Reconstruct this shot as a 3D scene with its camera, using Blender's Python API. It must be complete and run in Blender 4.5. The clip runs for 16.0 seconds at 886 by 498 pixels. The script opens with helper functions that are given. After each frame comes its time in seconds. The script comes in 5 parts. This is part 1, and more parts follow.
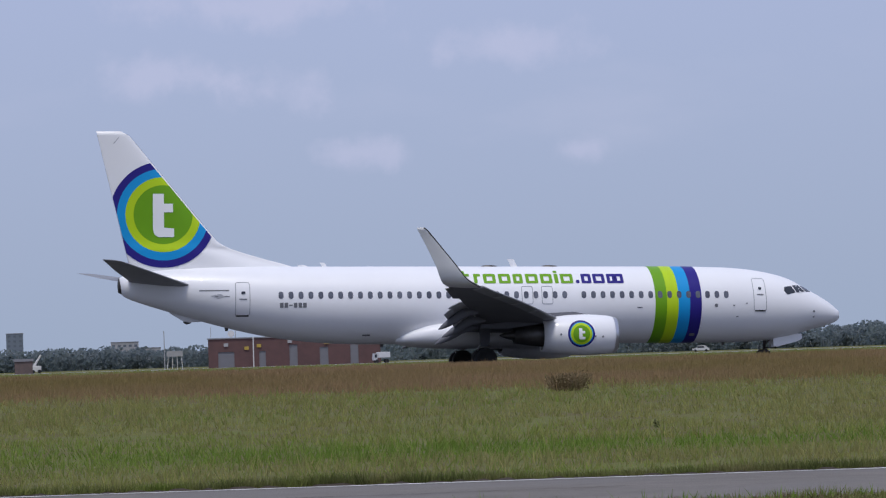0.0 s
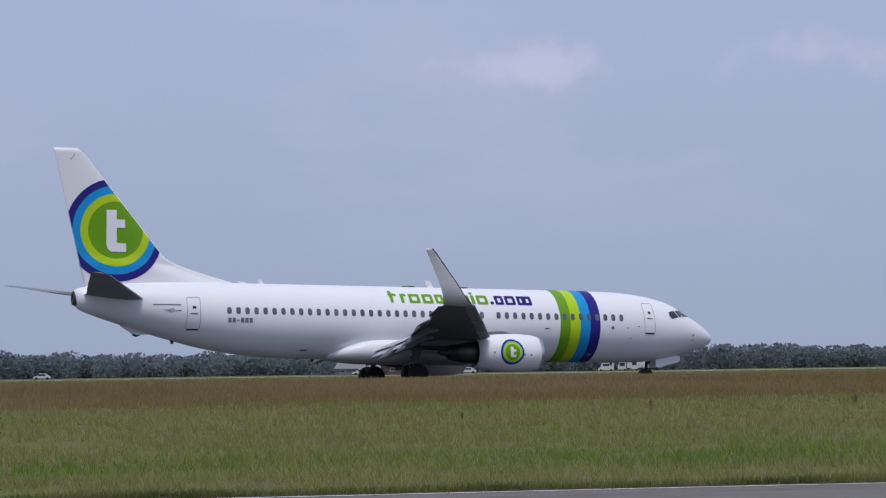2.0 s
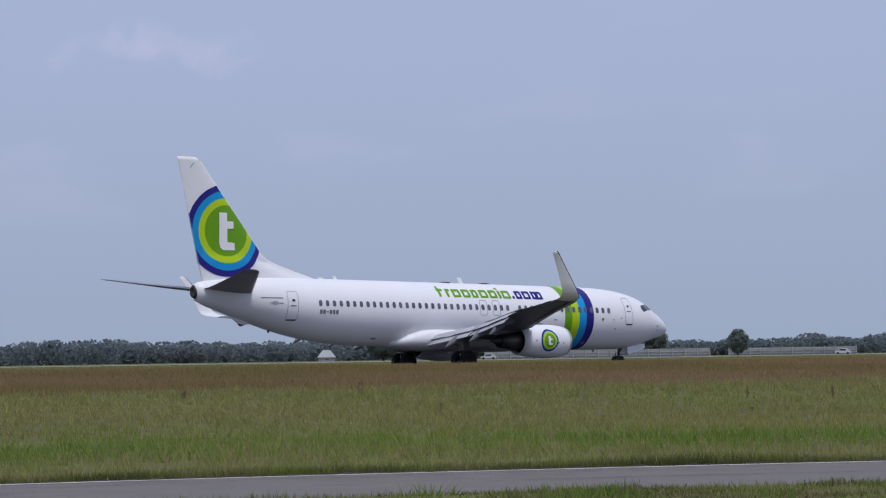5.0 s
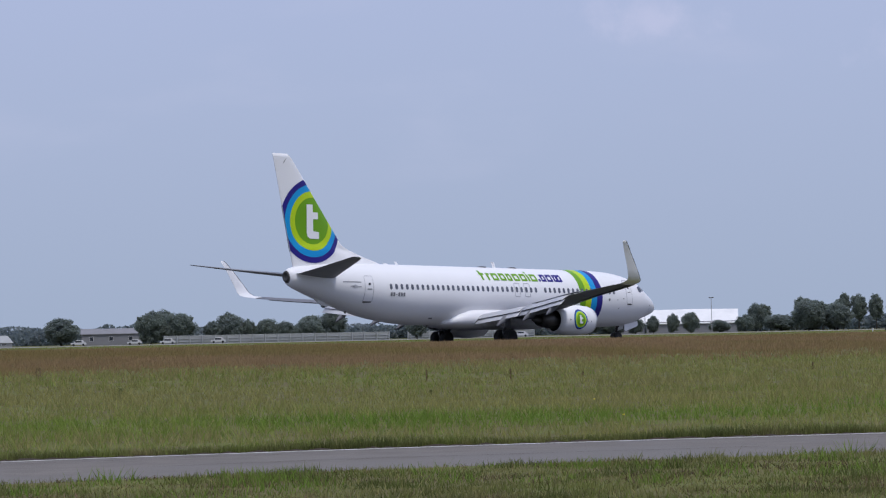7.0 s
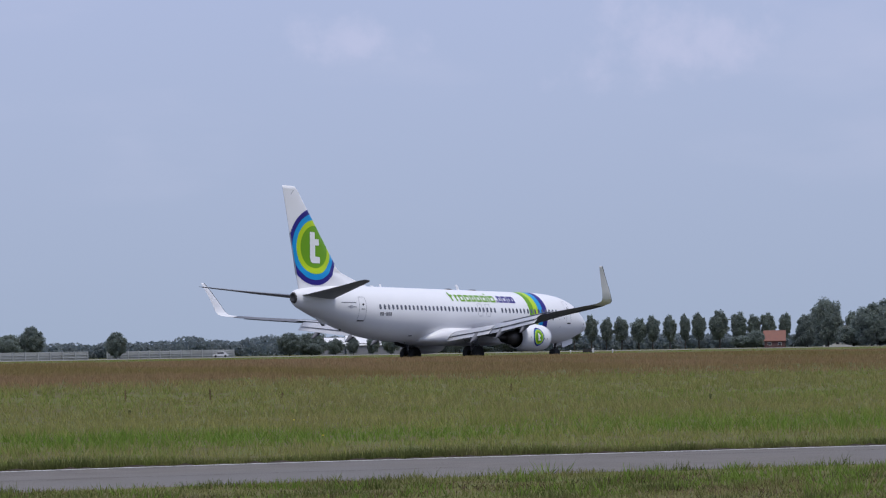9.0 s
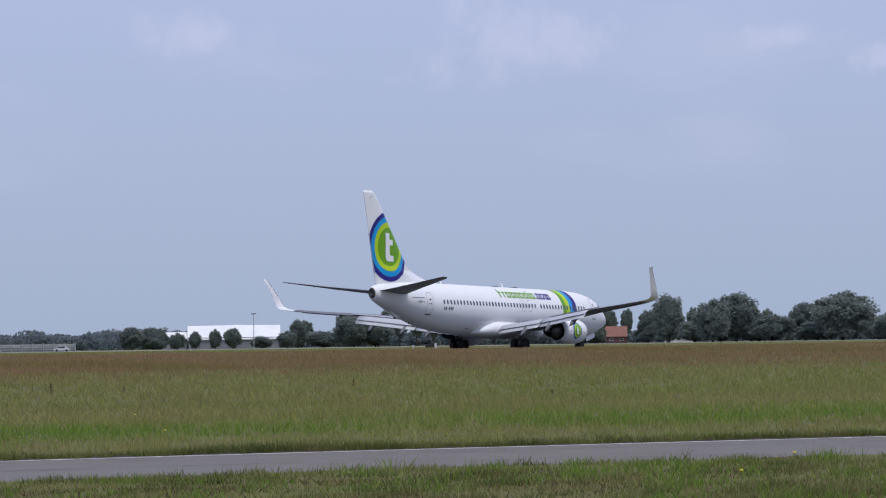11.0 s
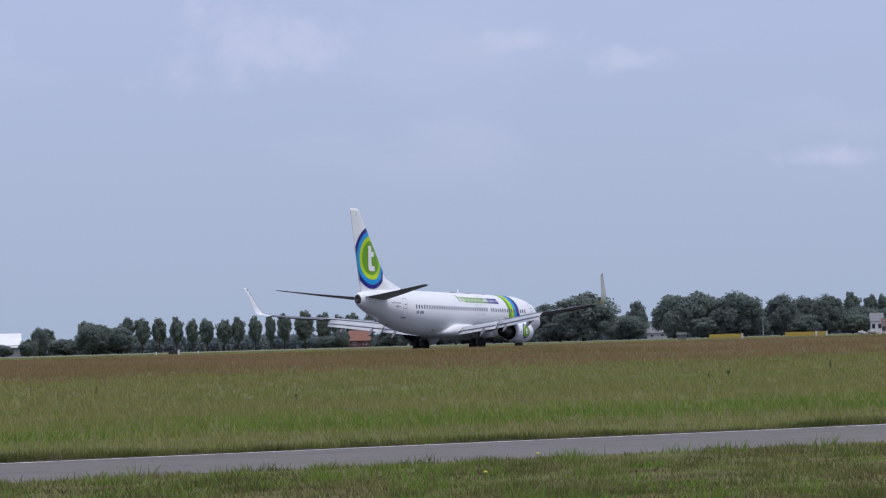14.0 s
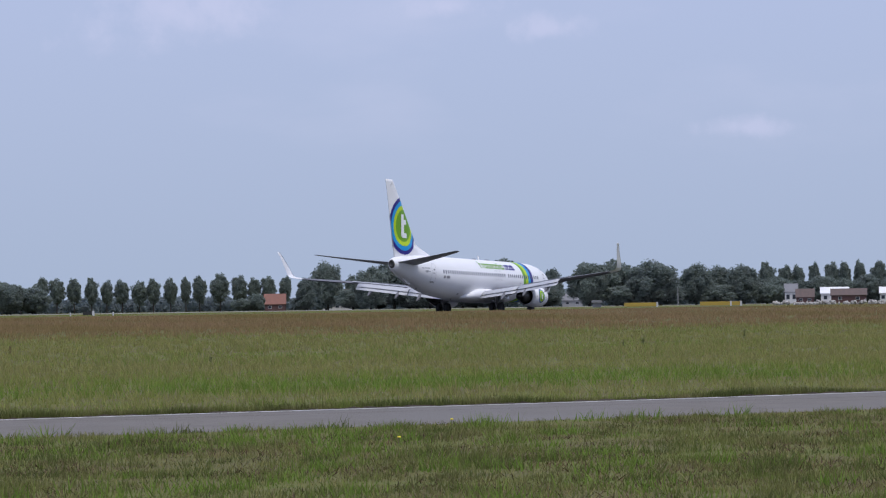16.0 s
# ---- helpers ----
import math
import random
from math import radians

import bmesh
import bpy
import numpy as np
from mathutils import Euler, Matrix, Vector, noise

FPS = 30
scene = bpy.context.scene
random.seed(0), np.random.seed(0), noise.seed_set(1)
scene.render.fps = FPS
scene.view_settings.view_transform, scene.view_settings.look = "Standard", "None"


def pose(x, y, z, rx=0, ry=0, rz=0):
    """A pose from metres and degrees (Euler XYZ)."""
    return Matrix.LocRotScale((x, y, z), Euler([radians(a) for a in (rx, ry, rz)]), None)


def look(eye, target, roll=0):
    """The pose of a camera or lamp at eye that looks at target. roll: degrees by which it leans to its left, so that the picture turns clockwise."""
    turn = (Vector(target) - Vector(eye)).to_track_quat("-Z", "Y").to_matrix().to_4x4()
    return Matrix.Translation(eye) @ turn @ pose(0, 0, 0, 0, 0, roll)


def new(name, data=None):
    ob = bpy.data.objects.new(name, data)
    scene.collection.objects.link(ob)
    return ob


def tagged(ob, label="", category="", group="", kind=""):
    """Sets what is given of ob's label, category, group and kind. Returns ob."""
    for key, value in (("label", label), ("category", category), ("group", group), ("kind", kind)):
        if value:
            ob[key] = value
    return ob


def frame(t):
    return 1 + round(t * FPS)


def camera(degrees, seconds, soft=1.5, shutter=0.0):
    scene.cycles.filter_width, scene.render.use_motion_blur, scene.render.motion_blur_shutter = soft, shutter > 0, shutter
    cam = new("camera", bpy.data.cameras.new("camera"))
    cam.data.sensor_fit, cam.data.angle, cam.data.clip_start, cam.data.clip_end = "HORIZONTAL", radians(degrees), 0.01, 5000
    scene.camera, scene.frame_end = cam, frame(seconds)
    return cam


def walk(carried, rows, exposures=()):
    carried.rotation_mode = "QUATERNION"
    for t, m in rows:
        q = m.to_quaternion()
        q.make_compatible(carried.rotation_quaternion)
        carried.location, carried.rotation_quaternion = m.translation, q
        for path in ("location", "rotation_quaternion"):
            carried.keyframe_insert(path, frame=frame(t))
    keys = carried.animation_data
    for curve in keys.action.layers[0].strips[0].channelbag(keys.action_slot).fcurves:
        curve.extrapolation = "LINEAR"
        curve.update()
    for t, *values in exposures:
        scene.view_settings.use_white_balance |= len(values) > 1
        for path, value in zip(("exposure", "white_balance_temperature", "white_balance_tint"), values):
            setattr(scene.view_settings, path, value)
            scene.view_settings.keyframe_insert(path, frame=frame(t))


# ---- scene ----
EYE = Vector((0.0, 0.0, 0.459))

# seconds, pan from the y axis, tilt, roll (degrees)
PAN = (
    (0.0, 16.998, 1.954, -1.840),
    (0.5, 19.604, 1.848, -1.369),
    (1.0, 23.116, 1.715, -1.767),
    (1.5, 25.998, 2.024, -1.195),
    (2.0, 28.711, 2.204, -0.847),
    (2.5, 30.831, 2.350, -1.133),
    (3.0, 32.929, 2.289, -0.762),
    (3.5, 34.927, 2.095, -0.921),
    (6.0, 43.527, 1.779, -0.690),
    (6.5, 44.695, 1.558, -0.845),
    (7.0, 46.391, 1.571, -1.196),
    (7.5, 47.547, 1.634, -1.356),
    (8.0, 49.336, 1.712, -1.174),
    (8.5, 50.820, 1.751, -0.993),
    (11.0, 54.563, 1.710, -0.819),
    (11.5, 55.943, 1.269, -0.548),
    (12.0, 56.778, 1.339, -1.015),
    (12.5, 57.533, 1.428, -0.431),
    (13.0, 58.022, 1.632, -1.597),
    (13.5, 58.456, 1.692, -1.679),
    (14.0, 59.174, 1.696, -1.604),
    (14.5, 59.250, 1.662, -1.470),
    (15.0, 59.843, 1.650, -1.480),
    (15.5, 60.307, 1.082, -0.928),
    (16.0, 60.655, 1.043, -0.822),
)


def aim(pan, tilt, roll):
    a, e = radians(pan), radians(tilt)
    way = Vector((math.sin(a) * math.cos(e), math.cos(a) * math.cos(e), math.sin(e)))
    return look(EYE, EYE + way * 100.0, roll)


cam = camera(15.758, 16.0, soft=1.2)
walk(cam, [(t, aim(p, e, r)) for t, p, e, r in PAN],
     exposures=((0.0, -0.02), (1.0, 0.03), (2.0, -0.07), (2.5, -0.13), (3.5, -0.08), (6.0, -0.04), (6.5, 0.06), (8.5, 0.06), (11.0, 0.11), (14.5, 0.13), (16.0, 0.18)))

# ---- light ----
SUN_AZ, SUN_EL = radians(200.0), radians(66.0)
world = bpy.data.worlds.new("sky")
scene.world = world
world.use_nodes = True
wn, wl = world.node_tree.nodes, world.node_tree.links
wn.clear()


def wnode(kind, **values):
    n = wn.new(kind)
    for k, v in values.items():
        n.inputs[k].default_value = v
    return n


sky = wn.new("ShaderNodeTexSky")
sky.sky_type, sky.sun_disc = "NISHITA", False
sky.sun_elevation, sky.sun_rotation = SUN_EL, SUN_AZ
sky.air_density, sky.dust_density, sky.ozone_density = 1.2, 3.0, 1.5
way = wn.new("ShaderNodeTexCoord")
split = wn.new("ShaderNodeSeparateXYZ")
wl.new(way.outputs["Generated"], split.inputs[0])
# thin veil of high haze, paler towards the horizon
veil = wn.new("ShaderNodeValToRGB")
veil.color_ramp.elements[0].position, veil.color_ramp.elements[0].color = 0.0, (0.355, 0.432, 0.590, 1)
veil.color_ramp.elements[1].position, veil.color_ramp.elements[1].color = 0.16, (0.425, 0.490, 0.745, 1)
wl.new(split.outputs["Z"], veil.inputs["Fac"])
dim = wnode("ShaderNodeVectorMath")
dim.operation = "SCALE"
dim.inputs["Scale"].default_value = 0.10
wl.new(sky.outputs[0], dim.inputs[0])
mix = wn.new("ShaderNodeMix")
mix.data_type = "RGBA"
mix.inputs["Factor"].default_value = 0.94
wl.new(dim.outputs[0], mix.inputs["A"])
wl.new(veil.outputs[0], mix.inputs["B"])
# soft flat-bottomed clouds
squash = wn.new("ShaderNodeMapping")
squash.inputs["Scale"].default_value = (9.0, 9.0, 26.0)
squash.inputs["Location"].default_value = (3.1, 1.7, 0.4)
wl.new(way.outputs["Generated"], squash.inputs["Vector"])
puff = wnode("ShaderNodeTexNoise", Scale=1.0, Detail=5.0, Roughness=0.5)
wl.new(squash.outputs[0], puff.inputs["Vector"])
rag = wn.new("ShaderNodeMapRange")
rag.interpolation_type = "SMOOTHSTEP"
rag.inputs["From Min"].default_value, rag.inputs["From Max"].default_value = 0.52, 0.74
rag.inputs["To Max"].default_value = 0.22
wl.new(puff.outputs["Fac"], rag.inputs["Value"])
high = wn.new("ShaderNodeMapRange")
high.inputs["From Min"].default_value, high.inputs["From Max"].default_value = 0.02, 0.07
wl.new(split.outputs["Z"], high.inputs["Value"])
amount = wn.new("ShaderNodeMath")
amount.operation = "MULTIPLY"
wl.new(rag.outputs[0], amount.inputs[0])
wl.new(high.outputs[0], amount.inputs[1])
cloud = wn.new("ShaderNodeMix")
cloud.data_type = "RGBA"
cloud.inputs["B"].default_value = (0.56, 0.58, 0.76, 1)
wl.new(amount.outputs[0], cloud.inputs["Factor"])
wl.new(mix.outputs["Result"], cloud.inputs["A"])
last = cloud.outputs["Result"]
ragged = wnode("ShaderNodeTexNoise", Scale=46.0, Detail=6.0, Roughness=0.6)
wl.new(way.outputs["Generated"], ragged.inputs["Vector"])
# single soft clouds: azimuth, elevation, half width, half height (degrees)
for az, el, w, h in ((15.7, 3.69, 0.56, 0.2), (18.29, 5.57, 1.11, 0.3), (19.54, 3.66, 0.46, 0.18), (12.1, 5.15, 1.11, 0.3), (14.01, 4.85, 0.81, 0.3), (30.49, 5.42, 1.06, 0.23), (30.4, 5.48, 1.21, 0.3), (35.47, 5.6, 1.11, 0.3), (55.71, 5.41, 1.31, 0.51), (62.6, 4.97, 0.46, 0.18), (60.84, 5.38, 0.66, 0.2), (66.2, 3.13, 0.75, 0.15), (13.45, 6.42, 1.52, 0.3), (50.31, 5.54, 1.01, 0.3)):
    a, e = radians(az), radians(el)
    spot = wn.new("ShaderNodeMapping")
    spot.vector_type = "TEXTURE"
    spot.inputs["Location"].default_value = (math.sin(a) * math.cos(e), math.cos(a) * math.cos(e), math.sin(e))
    spot.inputs["Rotation"].default_value = (0, 0, -a)
    spot.inputs["Scale"].default_value = (radians(w) * 1.8, 0.2, radians(h) * 1.8)
    wl.new(way.outputs["Generated"], spot.inputs["Vector"])
    size = wn.new("ShaderNodeVectorMath")
    size.operation = "LENGTH"
    wl.new(spot.outputs[0], size.inputs[0])
    wob = wn.new("ShaderNodeMath")
    wob.operation = "MULTIPLY_ADD"
    wob.inputs[1].default_value = -2.6
    wl.new(ragged.outputs["Fac"], wob.inputs[0])
    wl.new(size.outputs["Value"], wob.inputs[2])
    fade = wn.new("ShaderNodeMapRange")
    fade.interpolation_type = "SMOOTHSTEP"
    fade.inputs["From Min"].default_value, fade.inputs["From Max"].default_value = -0.30, -1.25
    fade.inputs["To Max"].default_value = 0.50
    wl.new(wob.outputs[0], fade.inputs["Value"])
    over = wn.new("ShaderNodeMix")
    over.data_type = "RGBA"
    over.inputs["B"].default_value = (0.545, 0.565, 0.765, 1)
    wl.new(fade.outputs[0], over.inputs["Factor"])
    wl.new(last, over.inputs["A"])
    last = over.outputs["Result"]
back = wnode("ShaderNodeBackground", Strength=1.0)
wl.new(last, back.inputs["Color"])
wl.new(back.outputs[0], wn.new("ShaderNodeOutputWorld").inputs["Surface"])

sun = new("sun", bpy.data.lights.new("sun", "SUN"))
sun.data.energy, sun.data.angle, sun.data.color = 1.9, radians(14.0), (1.0, 0.96, 0.91)
sun.matrix_world = look((-60, -120, 200), (-60 + math.sin(SUN_AZ) * -100 * math.cos(SUN_EL), -120 + math.cos(SUN_AZ) * -100 * math.cos(SUN_EL), 200 - 100 * math.sin(SUN_EL)))


# ---- materials ----
def material(name, color, rough=0.6, metal=0.0, other=None, size=1.0, amount=0.5, grain=0.0, grain_size=20.0, coat=0.0, island=0.0, patch=None, patch_size=0.05, spec=0.5, thin=0.0, sheen=0.0):
    """color and other mixed by two scales of noise; grain: bump; island: random brightness of loose pieces; patch: a third colour in large patches."""
    m = bpy.data.materials.new(name)
    m.use_nodes = True
    nt = m.node_tree
    n, l = nt.nodes, nt.links
    b = n["Principled BSDF"]
    b.inputs["Roughness"].default_value, b.inputs["Metallic"].default_value = rough, metal
    b.inputs["Coat Weight"].default_value, b.inputs["Specular IOR Level"].default_value = coat, spec
    b.inputs["Base Color"].default_value = (*color, 1)
    b.inputs["Sheen Weight"].default_value, b.inputs["Sheen Roughness"].default_value = sheen, 0.6
    if other is None and not island and not grain:
        return m
    tc = n.new("ShaderNodeTexCoord")
    out = None
    if other is not None:
        big = n.new("ShaderNodeTexNoise")
        big.inputs["Scale"].default_value, big.inputs["Detail"].default_value = size, 8.0
        big.inputs["Roughness"].default_value = 0.65
        l.new(tc.outputs["Object"], big.inputs["Vector"])
        ramp = n.new("ShaderNodeMapRange")
        ramp.inputs["From Min"].default_value, ramp.inputs["From Max"].default_value = 0.35, 0.65
        ramp.inputs["To Max"].default_value = amount
        l.new(big.outputs["Fac"], ramp.inputs["Value"])
        mixer = n.new("ShaderNodeMix")
        mixer.data_type = "RGBA"
        mixer.inputs["A"].default_value, mixer.inputs["B"].default_value = (*color, 1), (*other, 1)
        l.new(ramp.outputs[0], mixer.inputs["Factor"])
        out = mixer.outputs["Result"]
        if patch is not None:
            wide = n.new("ShaderNodeTexNoise")
            wide.inputs["Scale"].default_value, wide.inputs["Detail"].default_value = patch_size, 4.0
            l.new(tc.outputs["Object"], wide.inputs["Vector"])
            r2 = n.new("ShaderNodeMapRange")
            r2.inputs["From Min"].default_value, r2.inputs["From Max"].default_value = 0.42, 0.62
            l.new(wide.outputs["Fac"], r2.inputs["Value"])
            m2 = n.new("ShaderNodeMix")
            m2.data_type = "RGBA"
            m2.inputs["B"].default_value = (*patch, 1)
            l.new(r2.outputs[0], m2.inputs["Factor"])
            l.new(out, m2.inputs["A"])
            out = m2.outputs["Result"]
    if island:
        geo = n.new("ShaderNodeNewGeometry")
        r3 = n.new("ShaderNodeMapRange")
        r3.inputs["To Min"].default_value, r3.inputs["To Max"].default_value = 1 - island, 1 + island
        l.new(geo.outputs["Random Per Island"], r3.inputs["Value"])
        hsv = n.new("ShaderNodeHueSaturation")
        l.new(r3.outputs[0], hsv.inputs["Value"])
        if out is not None:
            l.new(out, hsv.inputs["Color"])
        else:
            hsv.inputs["Color"].default_value = (*color, 1)
        out = hsv.outputs[0]
    if out is not None:
        l.new(out, b.inputs["Base Color"])
    if grain:
        fine = n.new("ShaderNodeTexNoise")
        fine.inputs["Scale"].default_value, fine.inputs["Detail"].default_value = grain_size, 6.0
        l.new(tc.outputs["Object"], fine.inputs["Vector"])
        bump = n.new("ShaderNodeBump")
        bump.inputs["Strength"].default_value, bump.inputs["Distance"].default_value = grain, 0.05
        l.new(fine.outputs["Fac"], bump.inputs["Height"])
        l.new(bump.outputs[0], b.inputs["Normal"])
    if thin:
        # leaves and blades let light through
        glow = n.new("ShaderNodeBsdfTranslucent")
        l.new(out, glow.inputs["Color"])
        both = n.new("ShaderNodeMixShader")
        both.inputs["Fac"].default_value = thin
        l.new(b.outputs[0], both.inputs[1])
        l.new(glow.outputs[0], both.inputs[2])
        l.new(both.outputs[0], n["Material Output"].inputs["Surface"])
    return m


WHITE = material("white_paint", (0.85, 0.85, 0.86), 0.40, other=(0.79, 0.795, 0.81), size=0.35, amount=0.5, coat=0.12)
# grey set darker than the wing's paint, holding the shade of its underside
WING_SHADE_GREY = material("wing_shade_grey", (0.16, 0.163, 0.18), 0.55, other=(0.125, 0.128, 0.145), size=0.8, amount=0.6, spec=0.25)
FLAP_GREY = material("flap_grey_paint", (0.47, 0.48, 0.51), 0.5, other=(0.40, 0.41, 0.44), size=1.2, amount=0.6)
METAL = material("bare_metal", (0.62, 0.62, 0.64), 0.30, 1.0, other=(0.5, 0.5, 0.52), size=2.0)
DARK_METAL = material("dark_metal", (0.10, 0.095, 0.09), 0.5, 0.8, other=(0.06, 0.055, 0.05), size=3.0)
SOOT = material("dark_interior", (0.02, 0.02, 0.022), 0.7, other=(0.035, 0.033, 0.03), size=2.0)
TYRE = material("tyre_rubber", (0.018, 0.018, 0.019), 0.85, other=(0.03, 0.03, 0.03), size=5.0)
GLASS = material("dark_window_glass", (0.03, 0.035, 0.045), 0.12)
PANE = material("cabin_window", (0.07, 0.075, 0.10), 0.2, other=(0.15, 0.16, 0.195), size=1.2, amount=1.0)
SEAM = material("seam_grey", (0.16, 0.165, 0.18), 0.6)
GREEN = material("green_paint", (0.15, 0.36, 0.008), 0.4, other=(0.135, 0.33, 0.008), size=0.8, spec=0.25)
LIME = material("lime_paint", (0.47, 0.66, 0.012), 0.4, other=(0.44, 0.62, 0.015), size=0.8, spec=0.25)
BLUE = material("sky_blue_paint", (0.008, 0.30, 0.66), 0.4, other=(0.008, 0.28, 0.61), size=0.8, spec=0.25)
NAVY = material("navy_paint", (0.026, 0.018, 0.21), 0.4, other=(0.024, 0.018, 0.19), size=0.8, spec=0.2)
EARTH = material("grass_ground", (0.115, 0.14, 0.036), 0.95, other=(0.15, 0.14, 0.055), size=1.6, amount=0.9, grain=0.9, grain_size=9.0, patch=(0.125, 0.11, 0.05), patch_size=0.5, spec=0.1)
ASPHALT = material("asphalt", (0.19, 0.174, 0.157), 0.9, other=(0.145, 0.134, 0.122), size=1.3, amount=0.9, grain=0.4, grain_size=40.0, patch=(0.175, 0.165, 0.155), patch_size=0.3, spec=0.12)
RUNWAY = material("runway_asphalt", (0.09, 0.089, 0.088), 0.9, other=(0.07, 0.069, 0.068), size=0.1, spec=0.1)
WINGLET = material("winglet_grey_paint", (0.76, 0.765, 0.78), 0.45, other=(0.70, 0.705, 0.72), size=0.8, amount=0.6, spec=0.3)
CONCRETE_WAY = material("taxiway_concrete", (0.28, 0.275, 0.255), 0.9, other=(0.23, 0.225, 0.21), size=0.05, amount=0.9, spec=0.1)
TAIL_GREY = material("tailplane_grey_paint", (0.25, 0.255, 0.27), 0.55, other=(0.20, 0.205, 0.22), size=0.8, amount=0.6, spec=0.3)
DOOR_LINE = material("door_seam_grey", (0.36, 0.37, 0.40), 0.6)
LINE = material("worn_line", (0.72, 0.71, 0.67), 0.8, other=(0.40, 0.39, 0.37), size=1.4, amount=0.9)
BLADE = material("grass_blade", (0.19, 0.27, 0.05), 0.8, other=(0.265, 0.285, 0.08), size=0.2, amount=0.8, island=0.07, patch=(0.30, 0.285, 0.095), patch_size=0.06, spec=0.08, thin=0.4)
VERGE = material("verge_blade", (0.15, 0.20, 0.04), 0.8, other=(0.26, 0.225, 0.10), size=0.8, amount=1.0, island=0.16, patch=(0.115, 0.135, 0.042), patch_size=0.7, spec=0.08, thin=0.4)
SEED = material("seed_grass", (0.345, 0.225, 0.13), 0.85, other=(0.305, 0.22, 0.105), size=0.15, amount=0.7, island=0.07, patch=(0.27, 0.205, 0.085), patch_size=0.05, spec=0.08, thin=0.4)
SOIL = material("dark_soil", (0.05, 0.042, 0.034), 0.95, other=(0.075, 0.06, 0.045), size=4.0, amount=0.9, grain=0.6, grain_size=30.0, spec=0.1)
BARK = material("bark", (0.06, 0.05, 0.04), 0.9, other=(0.04, 0.035, 0.03), size=2.0)
# leaves paler and bluer than real foliage, with sheen: distance haze painted in
LEAF_HAZED = material("leaf_green_hazed", (0.185, 0.235, 0.20), 0.85, other=(0.215, 0.26, 0.215), size=0.25, amount=0.9, island=0.15, spec=0.15, thin=0.62, sheen=0.7)
LEAF_DARK_HAZED = material("leaf_dark_hazed", (0.17, 0.215, 0.19), 0.85, other=(0.19, 0.235, 0.20), size=0.2, amount=0.9, island=0.15, spec=0.15, thin=0.62, sheen=0.7)
# far belt tinted blue-grey: the horizon's haze is held in colour and sheen
FAR_LEAF_HAZED = material("far_wood_leaf_hazed", (0.16, 0.205, 0.215), 0.85, other=(0.18, 0.225, 0.23), size=0.05, amount=0.9, island=0.12, spec=0.1, thin=0.62, sheen=0.7)


# ---- building helpers ----
def mesh_of(name, bm, mat, smooth=False):
    bmesh.ops.recalc_face_normals(bm, faces=bm.faces)
    me = bpy.data.meshes.new(name)
    bm.to_mesh(me)
    bm.free()
    me.materials.append(mat)
    if smooth:
        me.shade_smooth()
    return me


def part(name, bm, mat, parent, label="", smooth=False):
    ob = new(name, mesh_of(name, bm, mat, smooth))
    ob.parent = parent
    if label:
        ob["label"] = label
    return ob


def empty(name, m=None):
    ob = new(name)
    ob.empty_display_size = 0.5
    if m is not None:
        ob.matrix_world = m
    return ob


def box(bm, lo, hi, bevel=0.0):
    r = bmesh.ops.create_cube(bm, size=1.0)
    lo, hi = Vector(lo), Vector(hi)
    for v in r["verts"]:
        v.co = Vector([(lo[i] + hi[i]) / 2 + v.co[i] * (hi[i] - lo[i]) for i in range(3)])
    if bevel:
        edges = list({e for v in r["verts"] for e in v.link_edges})
        bmesh.ops.bevel(bm, geom=edges, offset=bevel, segments=2, affect="EDGES", profile=0.5)
    return bm


def loft(bm, rings, caps=True, closed=True):
    rows = [[bm.verts.new(p) for p in ring] for ring in rings]
    n = len(rows[0])
    for a, b in zip(rows, rows[1:]):
        for i in range(n if closed else n - 1):
            j = (i + 1) % n
            bm.faces.new((a[i], a[j], b[j], b[i]))
    if caps and closed:
        bm.faces.new(rows[0])
        bm.faces.new(rows[-1])
    return bm


def tube(bm, p, q, r, r2=None, n=10):
    p, q = Vector(p), Vector(q)
    turn = (q - p).to_track_quat("Z", "Y").to_matrix()
    r2 = r if r2 is None else r2
    ring = lambda c, k: [c + turn @ Vector((k * math.cos(i * math.tau / n), k * math.sin(i * math.tau / n), 0)) for i in range(n)]
    return loft(bm, [ring(p, r), ring(q, r2)])


def smooth_table(rows):
    """Rows of (key, values...) to a function that glides through them."""
    keys = np.array([r[0] for r in rows])
    vals = np.array([r[1:] for r in rows], float)
    slope = np.gradient(vals, keys, axis=0)
    d = np.diff(vals, axis=0) / np.diff(keys)[:, None]
    for i in range(1, len(keys) - 1):
        flat = d[i - 1] * d[i] <= 0
        lim = 3 * np.minimum(abs(d[i - 1]), abs(d[i]))
        slope[i] = np.where(flat, 0, np.clip(slope[i], -lim, lim))

    def at(k):
        k = min(max(k, keys[0]), keys[-1])
        i = min(int(np.searchsorted(keys, k, "right")) - 1, len(keys) - 2)
        w = keys[i + 1] - keys[i]
        u = (k - keys[i]) / w
        return ((2 * u**3 - 3 * u**2 + 1) * vals[i] + (u**3 - 2 * u**2 + u) * w * slope[i]
                + (3 * u**2 - 2 * u**3) * vals[i + 1] + (u**3 - u**2) * w * slope[i + 1])
    return at


# ---- ground ----
GROUND = -1.24
RUNWAY_TOP = -0.255


def rise(y):
    """Height of the field: level by the road, then a long bank up to a low crest before the runway."""
    return float(np.interp(y, (60, 75, 90, 105, 117, 122, 129, 132, 180, 240), (GROUND, -0.94, -0.62, -0.26, 0.10, 0.10, -0.12, -0.30, -0.30, 0.0)))


ROAD = smooth_table(((4, 44.0), (12, 41.9), (20, 39.8), (28, 37.5), (36, 34.0), (44, 29.2), (52, 24.2), (57, 21.6), (65, 17.4)))


